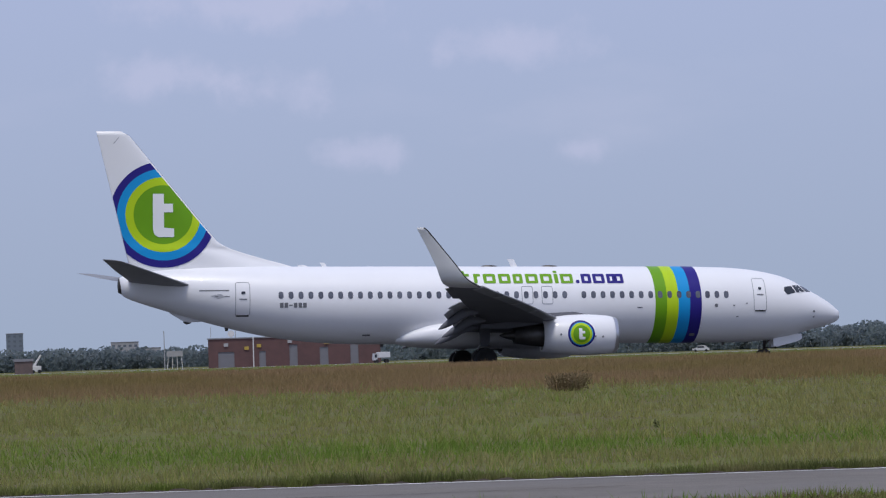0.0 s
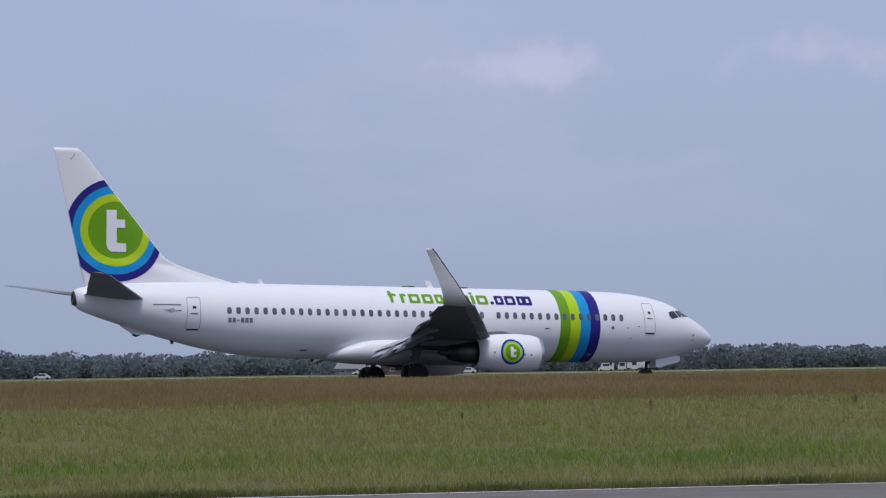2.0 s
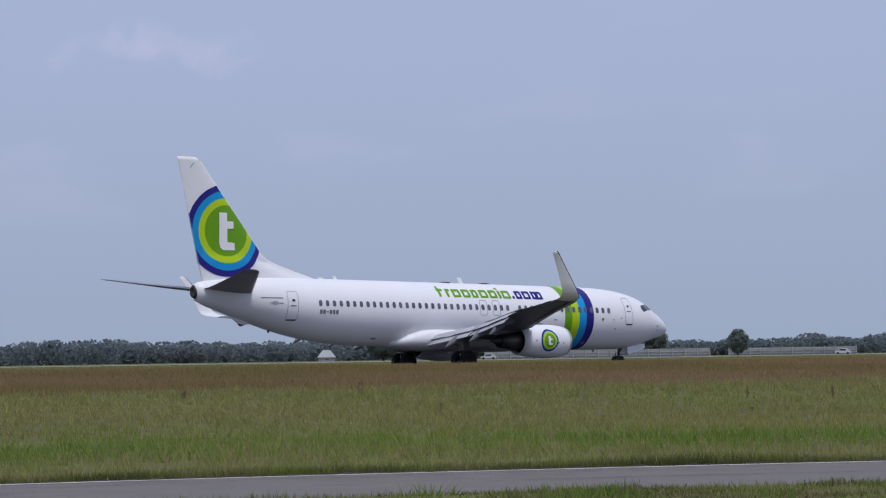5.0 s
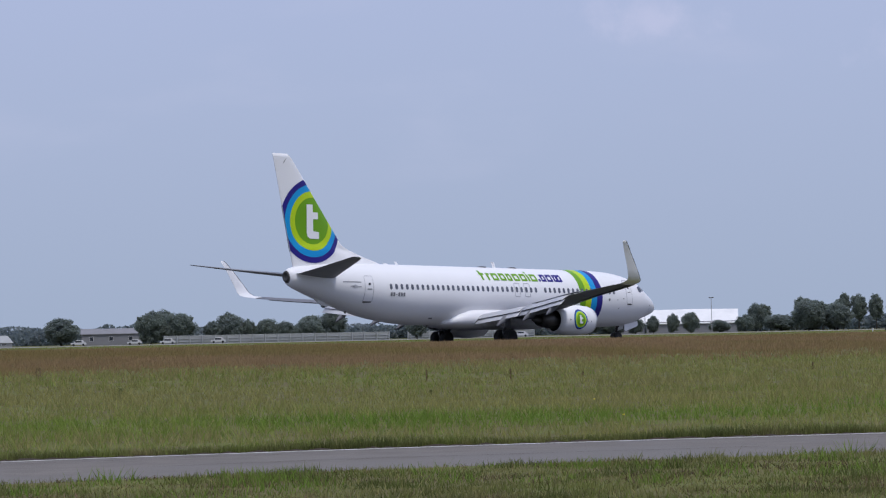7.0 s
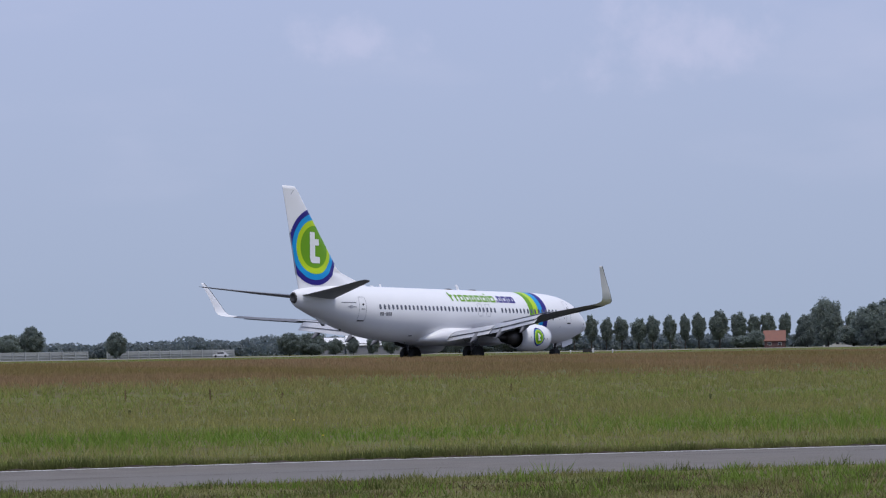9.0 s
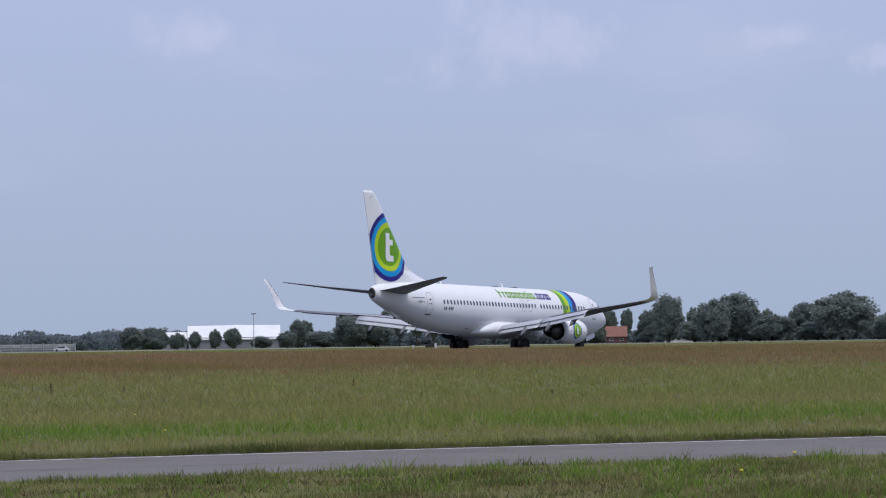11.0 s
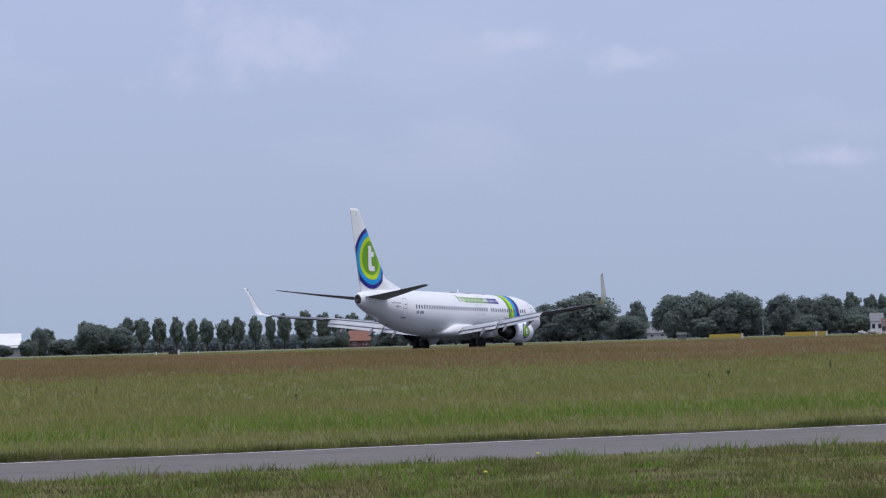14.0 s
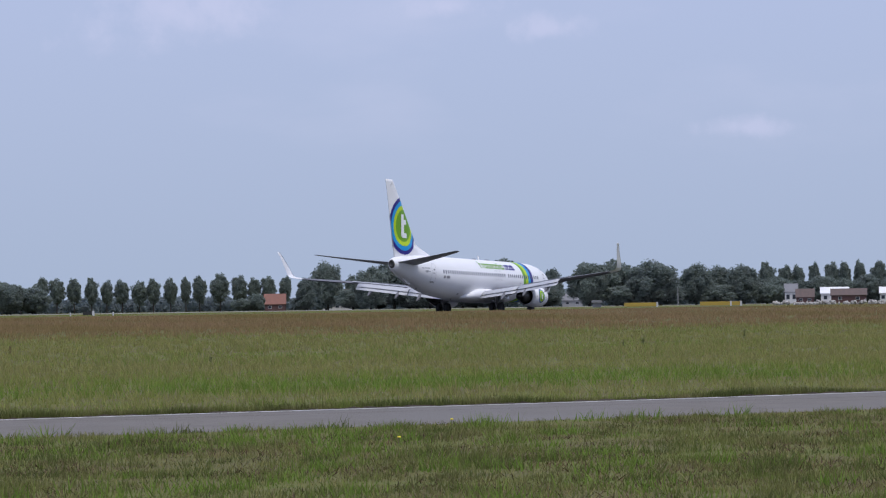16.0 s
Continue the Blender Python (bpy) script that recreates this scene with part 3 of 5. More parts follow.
def make_fin(plane):
    bm = bmesh.new()
    rings = []
    for i in range(60):
        c = 4.9 + 2.1 * i / 35 if i < 36 else 7.0 + (12.17 - 7.0) * (i - 35) / 24
        le, te = fin_edges(c)
        if c > 12.0:
            le += 0.25 * (c - 12.0) / 0.17
        xs = [le + (te - le) * (1 - math.cos(j / 16 * math.pi)) / 2 for j in range(17)]
        ring = [body(a, fin_half(a, c) if 0 < j < 16 else 0.01, c) for j, a in enumerate(xs)]
        ring += [body(a, -fin_half(a, c), c) for a in xs[-2:0:-1]]
        rings.append(ring)
    loft(bm, rings)
    fin = part("tail_fin", bm, WHITE, plane, "tall white tail fin with ringed emblem", True)
    # ringed emblem, cut off by the fin's edges, on both sides
    ca, cc = 35.82, 7.93
    for side in (1, -1):
        for r0, r1, mat, word in ((0.0, 1.50, GREEN, "green"), (1.50, 1.91, LIME, "lime"), (1.91, 2.33, BLUE, "sky blue"), (2.33, 2.70, NAVY, "navy")):
            tmp = bmesh.new()
            n, k = 72, 6
            rows = [[tmp.verts.new((ca + r * math.cos(i * math.tau / n), cc + r * math.sin(i * math.tau / n), 0)) for i in range(n)] for r in [max(0.01, r0 + (r1 - r0) * j / k) for j in range(k + 1)]]
            for p, q in zip(rows, rows[1:]):
                for i in range(n):
                    tmp.faces.new((p[i], p[(i + 1) % n], q[(i + 1) % n], q[i]))
            if not r0:
                tmp.faces.new(rows[0])
            cut = lambda co, no: bmesh.ops.bisect_plane(tmp, geom=tmp.verts[:] + tmp.edges[:] + tmp.faces[:], plane_co=co, plane_no=no, clear_outer=True)
            cut((33.09 + 0.11, 6.63, 0), (-(12.10 - 6.63), 37.54 - 33.0, 0))
            cut((37.50, 5.2, 0), (12.17 - 5.2, -(39.08 - 37.42), 0))
            cut((0, 5.18, 0), (0, -1, 0))
            bm = bmesh.new()
            made = {v: bm.verts.new(Vector((1, side, 1)) * body(v.co.x, fin_half(v.co.x, v.co.y) + 0.02, v.co.y)) for v in tmp.verts}
            for f in tmp.faces:
                bm.faces.new([made[v] for v in f.verts])
            tmp.free()
            part("emblem_ring", bm, mat, fin, word + " painted ring", True)
        put = lambda p, q: Vector((1, side, 1)) * body(p + 0.13, fin_half(p + 0.13, q - 0.13) + 0.045, q - 0.13)
        bm = bmesh.new()
        decal(bm, ((35.66, 7.40), (35.66, 9.12), (36.22, 9.12), (36.22, 7.30), (36.14, 7.05), (35.95, 6.92), (35.66, 6.92)), put, 0.3)
        decal(bm, ((35.20, 8.18), (35.66, 8.18), (35.66, 8.62), (35.20, 8.62)), put, 0.3)
        decal(bm, ((35.15, 6.92), (35.66, 6.92), (35.66, 7.40), (35.15, 7.36)), put, 0.3)
        part("emblem_mark", bm, WHITE, fin, "white painted mark")
    # bare metal leading edge
    bm = bmesh.new()
    rings = []
    for i in range(12):
        c = 6.75 + (12.0 - 6.75) * i / 11
        le, te = fin_edges(c)
        rings.append([body(le + da, b, c) for da, b in ((0.16, 0.085), (0.05, 0.06), (-0.02, 0.0), (0.05, -0.06), (0.16, -0.085))])
    loft(bm, rings, closed=False)
    part("leading_edge", bm, METAL, fin, "polished metal leading edge", True)
    bm = bmesh.new()
    tube(bm, body(38.05, 0.10, 11.85), body(38.3, 0.09, 11.55), 0.02)
    part("static_wick", bm, SEAM, fin)


TRIM = -0.075


def make_tailplane(plane, side):
    bm = bmesh.new()
    loft(bm, [wing_ring(b, le, te, c, 0.10, 0, 0.0, TRIM, side) for b, le, te, c in
              ((0.35, 34.05, 37.62, 4.30), (1.0, 34.55, 37.68, 4.38), (4.0, 36.62, 38.62, 4.78), (7.0, 38.55, 39.50, 5.22), (7.28, 38.92, 39.58, 5.26))])
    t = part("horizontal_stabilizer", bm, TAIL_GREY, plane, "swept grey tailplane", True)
    bm = bmesh.new()
    loft(bm, [wing_ring(b, le, te, c, 0.3, 0, 0.0, TRIM, side) for b, le, te, c in ((1.2, 34.66, 34.90, 4.408 - 0.065), (6.8, 38.38, 38.54, 5.19 - 0.02))])
    part("leading_edge", bm, METAL, t, "polished metal leading edge", True)


WING = smooth_table(((1.3, 13.2, 21.35, 1.92), (1.9, 13.7, 21.35, 2.00), (4.8, 16.35, 21.30, 2.36), (5.8, 16.95, 21.32, 2.49), (10.5, 19.62, 22.78, 3.05), (15.6, 22.50, 24.36, 3.53), (16.4, 22.95, 24.62, 3.62)))


def make_wing(plane, side):
    bm = bmesh.new()
    rings = []
    for i in range(24):
        b = 1.3 + 14.9 * i / 23
        le, te, c = WING(b)
        rings.append(wing_ring(b, le, te - (te - le) * 0.10, c, 0.145 - 0.003 * b, -6, 0.02, 0.04 * (1 - b / 16), side))
    loft(bm, rings)
    wing = part("wing", bm, WING_SHADE_GREY, plane, "long swept grey wing with raised tip", True)
    # metal leading edge with extended slats
    for b0, b1 in ((5.6, 8.2), (8.21, 10.8), (10.81, 13.4), (13.41, 16.1)):
        bm = bmesh.new()
        rings = []
        for b in np.linspace(b0, b1, 6):
            le, te, c = WING(b)
            rings.append(wing_ring(b, le - 0.16, le + 0.42, c - 0.05, 0.24, -6, 0.06, 0.20, side))
        loft(bm, rings)
        part("slat", bm, TAIL_GREY, wing, "extended grey slat", True)
    # blended tip
    bm = bmesh.new()
    rows = ((16.2, 22.84, 24.40, 3.58, 6), (16.95, 23.28, 24.76, 3.69, 10), (17.27, 23.55, 24.90, 3.80, 32), (17.43, 23.85, 25.02, 4.03, 60), (17.52, 24.22, 25.20, 4.50, 75), (17.71, 25.06, 25.72, 5.47, 77), (17.88, 25.64, 26.10, 6.11, 76), (17.93, 25.80, 26.15, 6.23, 76))
    loft(bm, [wing_ring(b, le, te, c, 0.10, lean, 0.0, 0.0, side) for b, le, te, c, lean in rows])
    w = part("winglet", bm, WINGLET, wing, "upturned pale grey winglet", True)
    bm = bmesh.new()
    loft(bm, [wing_ring(b, le - 0.02, le + 0.09, c, 0.75 - 0.03 * i, lean, 0.0, 0.0, side) for i, (b, le, te, c, lean) in enumerate(rows)])
    part("leading_edge", bm, DARK_METAL, w, "dark leading edge strip", True)
    # lowered flaps in three slotted leaves
    for b0, b1, big in ((2.05, 5.76, 0.85), (5.86, 10.7, 0.87)):
        for k, (back, drop, chord, turn) in enumerate(((-0.86, 0.02, 0.84, 0.20), (-0.30, -0.10, 0.84, 0.50), (0.34, -0.52, 0.48, 0.84))):
            bm = bmesh.new()
            rings = []
            for b in np.linspace(b0, b1, 6):
                le, te, c = WING(b)
                s = big * (1 - 0.025 * max(0, b - 6))
                rings.append(wing_ring(b, te + back * s, te + (back + chord) * s, c + drop * s, 0.12, -6, 0.03, turn, side))
            loft(bm, rings)
            part("flap", bm, FLAP_GREY, wing, "lowered pale grey flap", True)
    # spoiler panels, stowed
    for b0, b1 in ((6.2, 7.5), (7.55, 8.85), (8.9, 10.2), (10.25, 11.5)):
        bm = bmesh.new()
        quad = []
        for b in (b0, b1):
            le, te, c = WING(b)
            hinge, rear = te - 0.95, te - 0.30
            quad.append([body(hinge, side * b, c + 0.17), body(rear, side * b, c + 0.13), body(rear, side * b, c + 0.10), body(hinge, side * b, c + 0.13)])
        loft(bm, quad)
        part("spoiler", bm, FLAP_GREY, wing, "pale spoiler panel")
    # aileron
    bm = bmesh.new()
    loft(bm, [wing_ring(b, WING(b)[1] - 0.34, WING(b)[1] + 0.04, WING(b)[2], 0.16, -6, 0.0, 0.05, side) for b in np.linspace(12.1, 15.6, 5)])
    part("aileron", bm, WING_SHADE_GREY, wing, "", True)
    # flap track fairings
    for b, ln in ((4.5, 2.3), (6.8, 2.2), (9.4, 2.0)):
        le, te, c = WING(b)
        bm = bmesh.new()
        rings = []
        for u in np.linspace(0, 1, 11):
            r = 0.20 * math.sin(math.pi * min(1, u * 0.97 + 0.02)) ** 0.7
            a = te - 0.9 + ln * u
            cz = c - 0.32 - max(0, u - 0.35) * 1.25
            rings.append([body(a, side * (b + r * math.cos(i * math.tau / 12)), cz + r * 1.3 * math.sin(i * math.tau / 12)) for i in range(12)])
        loft(bm, rings)
        part("flap_track_fairing", bm, WING_SHADE_GREY, wing, "", True)
    return wing


def turned(bm, profile, b, c, n=40, flat=0.0):
    """A body of revolution round the engine's axis: (length, radius) rows; flat trims its underside."""
    rings = []
    for a, r in profile:
        ring = []
        for i in range(n):
            w = i * math.tau / n
            s = math.sin(w)
            ring.append(body(a, b + r * math.cos(w), c + r * (s if s > 0 else s * (1 - flat))))
        rings.append(ring)
    return loft(bm, rings, caps=False)


def make_engine(plane, side):
    b, c = 4.83 * side, 1.60
    bm = bmesh.new()
    turned(bm, ((14.5, 0.76), (13.9, 0.76), (13.6, 0.79), (13.48, 0.83), (13.46, 0.87), (13.55, 0.92), (13.9, 0.99), (14.5, 1.04), (15.2, 1.06), (16.0, 1.03), (16.7, 0.95), (17.3, 0.83), (17.3, 0.79), (16.8, 0.83)), b, c, 48, 0.05)
    eng = part("engine", bm, WHITE, plane, "white engine nacelle with round emblem", True)
    bm = bmesh.new()
    turned(bm, ((13.62, 0.785), (13.48, 0.825), (13.445, 0.87), (13.50, 0.91), (13.66, 0.955)), b, c, 48, 0.05)
    part("intake_lip", bm, METAL, eng, "polished metal intake lip", True)
    bm = bmesh.new()
    turned(bm, ((14.45, 0.78), (14.45, 0.22), (14.1, 0.12), (13.95, 0.01)), b, c, 32)
    part("fan", bm, SOOT, eng, "dark fan inside the intake", True)
    bm = bmesh.new()
    turned(bm, ((16.7, 0.86), (16.72, 0.40), (17.3, 0.56), (18.0, 0.50), (18.7, 0.40), (18.7, 0.36), (18.4, 0.30)), b, c, 32)
    part("core_cowl", bm, DARK_METAL, eng, "dark heat-stained core cowl", True)
    bm = bmesh.new()
    turned(bm, ((18.3, 0.31), (18.7, 0.26), (19.2, 0.13), (19.45, 0.02)), b, c, 24)
    part("exhaust_cone", bm, DARK_METAL, eng, "", True)
    # pylon
    bm = bmesh.new()
    rows = []
    for a, lo, hi, w in ((14.6, 2.55, 2.60, 0.05), (15.6, 2.5, 2.78, 0.18), (17.0, 2.25, 2.72, 0.22), (19.0, 1.95, 2.3, 0.18), (20.4, 1.95, 2.15, 0.05)):
        rows.append([body(a, b + w, lo), body(a, b + w * 0.7, hi), body(a, b - w * 0.7, hi), body(a, b - w, lo)])
    loft(bm, rows)
    part("pylon", bm, WING_SHADE_GREY, eng, "", False)
    # round emblem on the outer side
    rad = smooth_table(((13.9, 0.99), (14.5, 1.04), (15.2, 1.06), (16.0, 1.03), (16.7, 0.95)))
    def put(out):
        def at(p, q):
            r = float(rad(p)[0])
            u = max(-0.98, min(0.98, (q - c) / r))
            s = 0.95 if u < 0 else 1.0
            return body(p, b + side * (r + out) * math.sqrt(1 - u * u), c + (r + out) * u * s)
        return at
    for r, mat, out, word in ((0.69, NAVY, 0.010, "navy"), (0.60, BLUE, 0.014, "sky blue"), (0.555, LIME, 0.018, "lime"), (0.43, GREEN, 0.022, "green")):
        bm = bmesh.new()
        decal(bm, [(15.46 + r * math.cos(i * math.tau / 40), 1.64 + r * math.sin(i * math.tau / 40)) for i in range(40)], put(out), 0.08)
        part("emblem_ring", bm, mat, eng, word + " painted ring", True)
    bm = bmesh.new()
    for outline in (((15.42, 1.36), (15.42, 1.92), (15.59, 1.92), (15.59, 1.42), (15.54, 1.36)), ((15.28, 1.66), (15.42, 1.66), (15.42, 1.78), (15.28, 1.78)), ((15.27, 1.36), (15.42, 1.36), (15.42, 1.50), (15.27, 1.49))):
        decal(bm, outline, put(0.026))
    part("emblem_mark", bm, WHITE, eng, "white painted mark")
    for a, q in ((16.5, 1.62), (14.35, 1.5), (14.75, 1.52)):
        bm = bmesh.new()
        decal(bm, rounded(a - 0.05, a + 0.05, q - 0.05, q + 0.05, 0.04), put(0.03))
        part("service_port", bm, SEAM, eng)
    bm = bmesh.new()
    loft(bm, [[body(15.0 + 0.9 * u, b - side * (0.72 + d), c + 0.72 + 0.30 * u * (1 - u) * 2 + e) for u in np.linspace(0, 1, 6)] for d, e in ((0, -0.05), (0.12, 0.10))], closed=False)
    part("strake", bm, WHITE, eng)


def make_wheel(name, parent, a, b, r, wide):
    """An upright wheel whose hub is its own origin, so that it can roll."""
    hub = new(name)
    hub.parent, hub.location = parent, plain(a, b, r)
    hub.empty_display_size = 0.2
    for what, prof, mat in (("tyre", ((0.62, 0.42), (0.80, 0.5), (0.93, 0.46), (1.0, 0.30), (1.0, -0.30), (0.93, -0.46), (0.80, -0.5), (0.62, -0.42)), TYRE), ("rim", ((0.05, 0.30), (0.30, 0.34), (0.40, 0.26), (0.58, 0.36), (0.63, 0.42), (0.63, -0.42), (0.58, -0.36), (0.40, -0.26), (0.05, -0.30)), METAL)):
        bm = bmesh.new()
        loft(bm, [[(k * r * math.cos(i * math.tau / 28), w * wide, k * r * math.sin(i * math.tau / 28)) for i in range(28)] for k, w in prof], caps=True)
        part(what, bm, mat, hub, "", True)
    return hub


def make_gear(plane):
    wheels = []
    for side in (1, -1):
        b = 2.86 * side
        bm = bmesh.new()
        tube(bm, plain(19.84, b, 0.5), plain(19.79, b * 0.98, 1.0), 0.09, n=14)
        tube(bm, plain(19.79, b * 0.98, 0.9), plain(19.69, b * 0.92, 2.35), 0.13, n=14)
        tube(bm, plain(19.84, b - 0.5, 0.56), plain(19.84, b + 0.5, 0.56), 0.07)
        tube(bm, plain(19.74, b, 1.1), plain(19.64, b * 0.45, 1.9), 0.07)
        tube(bm, plain(20.09, b, 0.62), plain(20.14, b, 1.15), 0.03)
        tube(bm, plain(20.14, b, 1.15), plain(19.84, b, 1.4), 0.03)
        leg = part("main_gear_leg", bm, METAL, plane, "steel main landing gear leg", True)
        bm = bmesh.new()
        loft(bm, [[plain(a, b + side * o, z) for a, o, z in ((19.5, 0.18, 2.2), (20.1, 0.18, 2.2), (20.05, 0.22, 1.2), (19.6, 0.22, 1.2))], [plain(a, b + side * o, z) for a, o, z in ((19.5, 0.22, 2.2), (20.1, 0.22, 2.2), (20.05, 0.26, 1.2), (19.6, 0.26, 1.2))]])
        part("gear_door", bm, WING_SHADE_GREY, leg)
        for off in (-0.43, 0.43):
            wheels.append((make_wheel("main_wheel", plane, 19.84, b + off, 0.565, 0.40), 19.84, b + off, 0.565))
    bm = bmesh.new()
    tube(bm, plain(4.2, 0, 0.35), plain(4.15, 0, 0.85), 0.055, n=12)
    tube(bm, plain(4.15, 0, 0.75), plain(4.0, 0, 1.9), 0.085, n=12)
    tube(bm, plain(4.2, -0.22, 0.35), plain(4.2, 0.22, 0.35), 0.05)
    tube(bm, plain(4.1, 0, 0.95), plain(3.3, 0, 1.8), 0.05)
    tube(bm, plain(3.55, 0.25, 0.78), plain(4.2, 0.1, 0.80), 0.025)
    tube(bm, plain(3.6, 0.25, 0.72), plain(3.6, 0.25, 1.2), 0.025)
    tube(bm, plain(4.45, 0, 0.45), plain(4.4, 0, 0.95), 0.025)
    leg = part("nose_gear_leg", bm, DARK_METAL, plane, "dark nose landing gear leg", True)
    for side in (1, -1):
        bm = bmesh.new()
        loft(bm, [[plain(a, side * (0.40 + o), z) for a, z in ((3.75, 1.46), (3.75, 0.86), (3.55, 0.82), (2.35, 1.10), (2.18, 1.22), (2.2, 1.48))] for o in (0.0, 0.03)])
        part("gear_door", bm, WHITE, leg, "open white nose gear door")
        wheels.append((make_wheel("nose_wheel", plane, 4.2, 0.2 * side, 0.365, 0.20), 4.2, 0.2 * side, 0.365))
    return wheels


def make_airliner():
    plane = empty("airliner")
    tagged(plane, "white twin-engine airliner with green and blue livery rolling on runway", "airplane")
    make_hull(plane)
    make_fin(plane)
    for side in (1, -1):
        make_tailplane(plane, side)
        make_wing(plane, side)
        make_engine(plane, side)
    return plane, make_gear(plane)


AIRLINER, WHEELS = make_airliner()


# ---- distance: trees, houses, vehicles ----
BRICK = material("dark_red_brick", (0.125, 0.066, 0.062), 0.9, other=(0.095, 0.054, 0.052), size=0.5, amount=0.9, grain=0.3, grain_size=12.0)
CONCRETE = material("pale_concrete", (0.38, 0.38, 0.38), 0.9, other=(0.30, 0.30, 0.31), size=0.6, amount=0.9)
STEEL_DOOR = material("grey_steel_door", (0.17, 0.17, 0.185), 0.6, other=(0.14, 0.14, 0.15), size=1.0)
PALE = material("pale_screen", (0.37, 0.385, 0.39), 0.9, other=(0.31, 0.325, 0.33), size=0.3, amount=0.8)
SHEET = material("white_roof_sheet", (0.80, 0.80, 0.80), 0.6, other=(0.66, 0.67, 0.68), size=0.2, amount=0.7)
TILE = material("orange_roof_tile", (0.25, 0.115, 0.085), 0.85, other=(0.20, 0.10, 0.08), size=0.8, amount=0.8)
DULL_ROOF = material("brown_roof_tile", (0.14, 0.10, 0.09), 0.9, other=(0.10, 0.08, 0.075), size=0.8, amount=0.8)
GREY_ROOF = material("grey_roof_sheet", (0.22, 0.22, 0.235), 0.8, other=(0.17, 0.17, 0.18), size=0.4)
RENDERED = material("white_render", (0.66, 0.65, 0.63), 0.9, other=(0.52, 0.51, 0.50), size=0.5, amount=0.8)
SIGN_YELLOW = material("sign_yellow", (0.44, 0.30, 0.05), 0.5, other=(0.38, 0.27, 0.05), size=1.0)
VAN_WHITE = material("vehicle_white", (0.60, 0.60, 0.61), 0.4, other=(0.48, 0.48, 0.49), size=1.0)
RUBBLE = material("pale_rubble", (0.42, 0.40, 0.37), 0.95, other=(0.30, 0.28, 0.26), size=1.5, amount=0.9, island=0.2)
TWIG = material("reddish_weed", (0.20, 0.135, 0.07), 0.9, other=(0.13, 0.125, 0.05), size=2.0, island=0.2)
WEED = material("green_weed", (0.12, 0.145, 0.045), 0.85, other=(0.13, 0.11, 0.05), size=2.0, island=0.4)


def facing(x, y, z=0.0):
    """A pose at (x, y) whose -y side looks towards the road."""
    return pose(x, y, z, 0, 0, -math.degrees(math.atan2(x, y)))


def blank(verts, tris, name, mat):
    """A mesh straight from arrays of places and corners."""
    verts, tris = np.asarray(verts, np.float32), np.asarray(tris, np.int32)
    me = bpy.data.meshes.new(name)
    me.vertices.add(len(verts))
    me.vertices.foreach_set("co", verts.ravel())
    k = tris.shape[1]
    me.loops.add(tris.size)
    me.loops.foreach_set("vertex_index", tris.ravel())
    me.polygons.add(len(tris))
    me.polygons.foreach_set("loop_start", np.arange(0, tris.size, k, dtype=np.int32))
    me.update(calc_edges=True)
    me.materials.append(mat)
    return me


def leaf_cards(rng, centres, size, out=None):
    """A small bent leaf clump (two triangles) at each centre, lying roughly across out, the way out of the crown."""
    n = len(centres)
    u = rng.normal(size=(n, 3))
    if out is not None:
        u = np.cross(out + rng.normal(0, 0.45, (n, 3)), u)
    u /= np.linalg.norm(u, axis=1)[:, None]
    v = np.cross(u, rng.normal(size=(n, 3)) if out is None else out + rng.normal(0, 0.45, (n, 3)))
    v /= np.linalg.norm(v, axis=1)[:, None]
    s = (size * rng.uniform(0.6, 1.4, n))[:, None]
    w = np.cross(u, v)
    p = np.stack([centres - u * s, centres - v * s * 0.7 + w * s * 0.3, centres + u * s, centres + v * s * 0.7 + w * s * 0.3], 1).reshape(-1, 3)
    q = np.arange(4 * n).reshape(n, 4)
    return p, np.concatenate([q[:, (0, 1, 2)], q[:, (0, 2, 3)]])


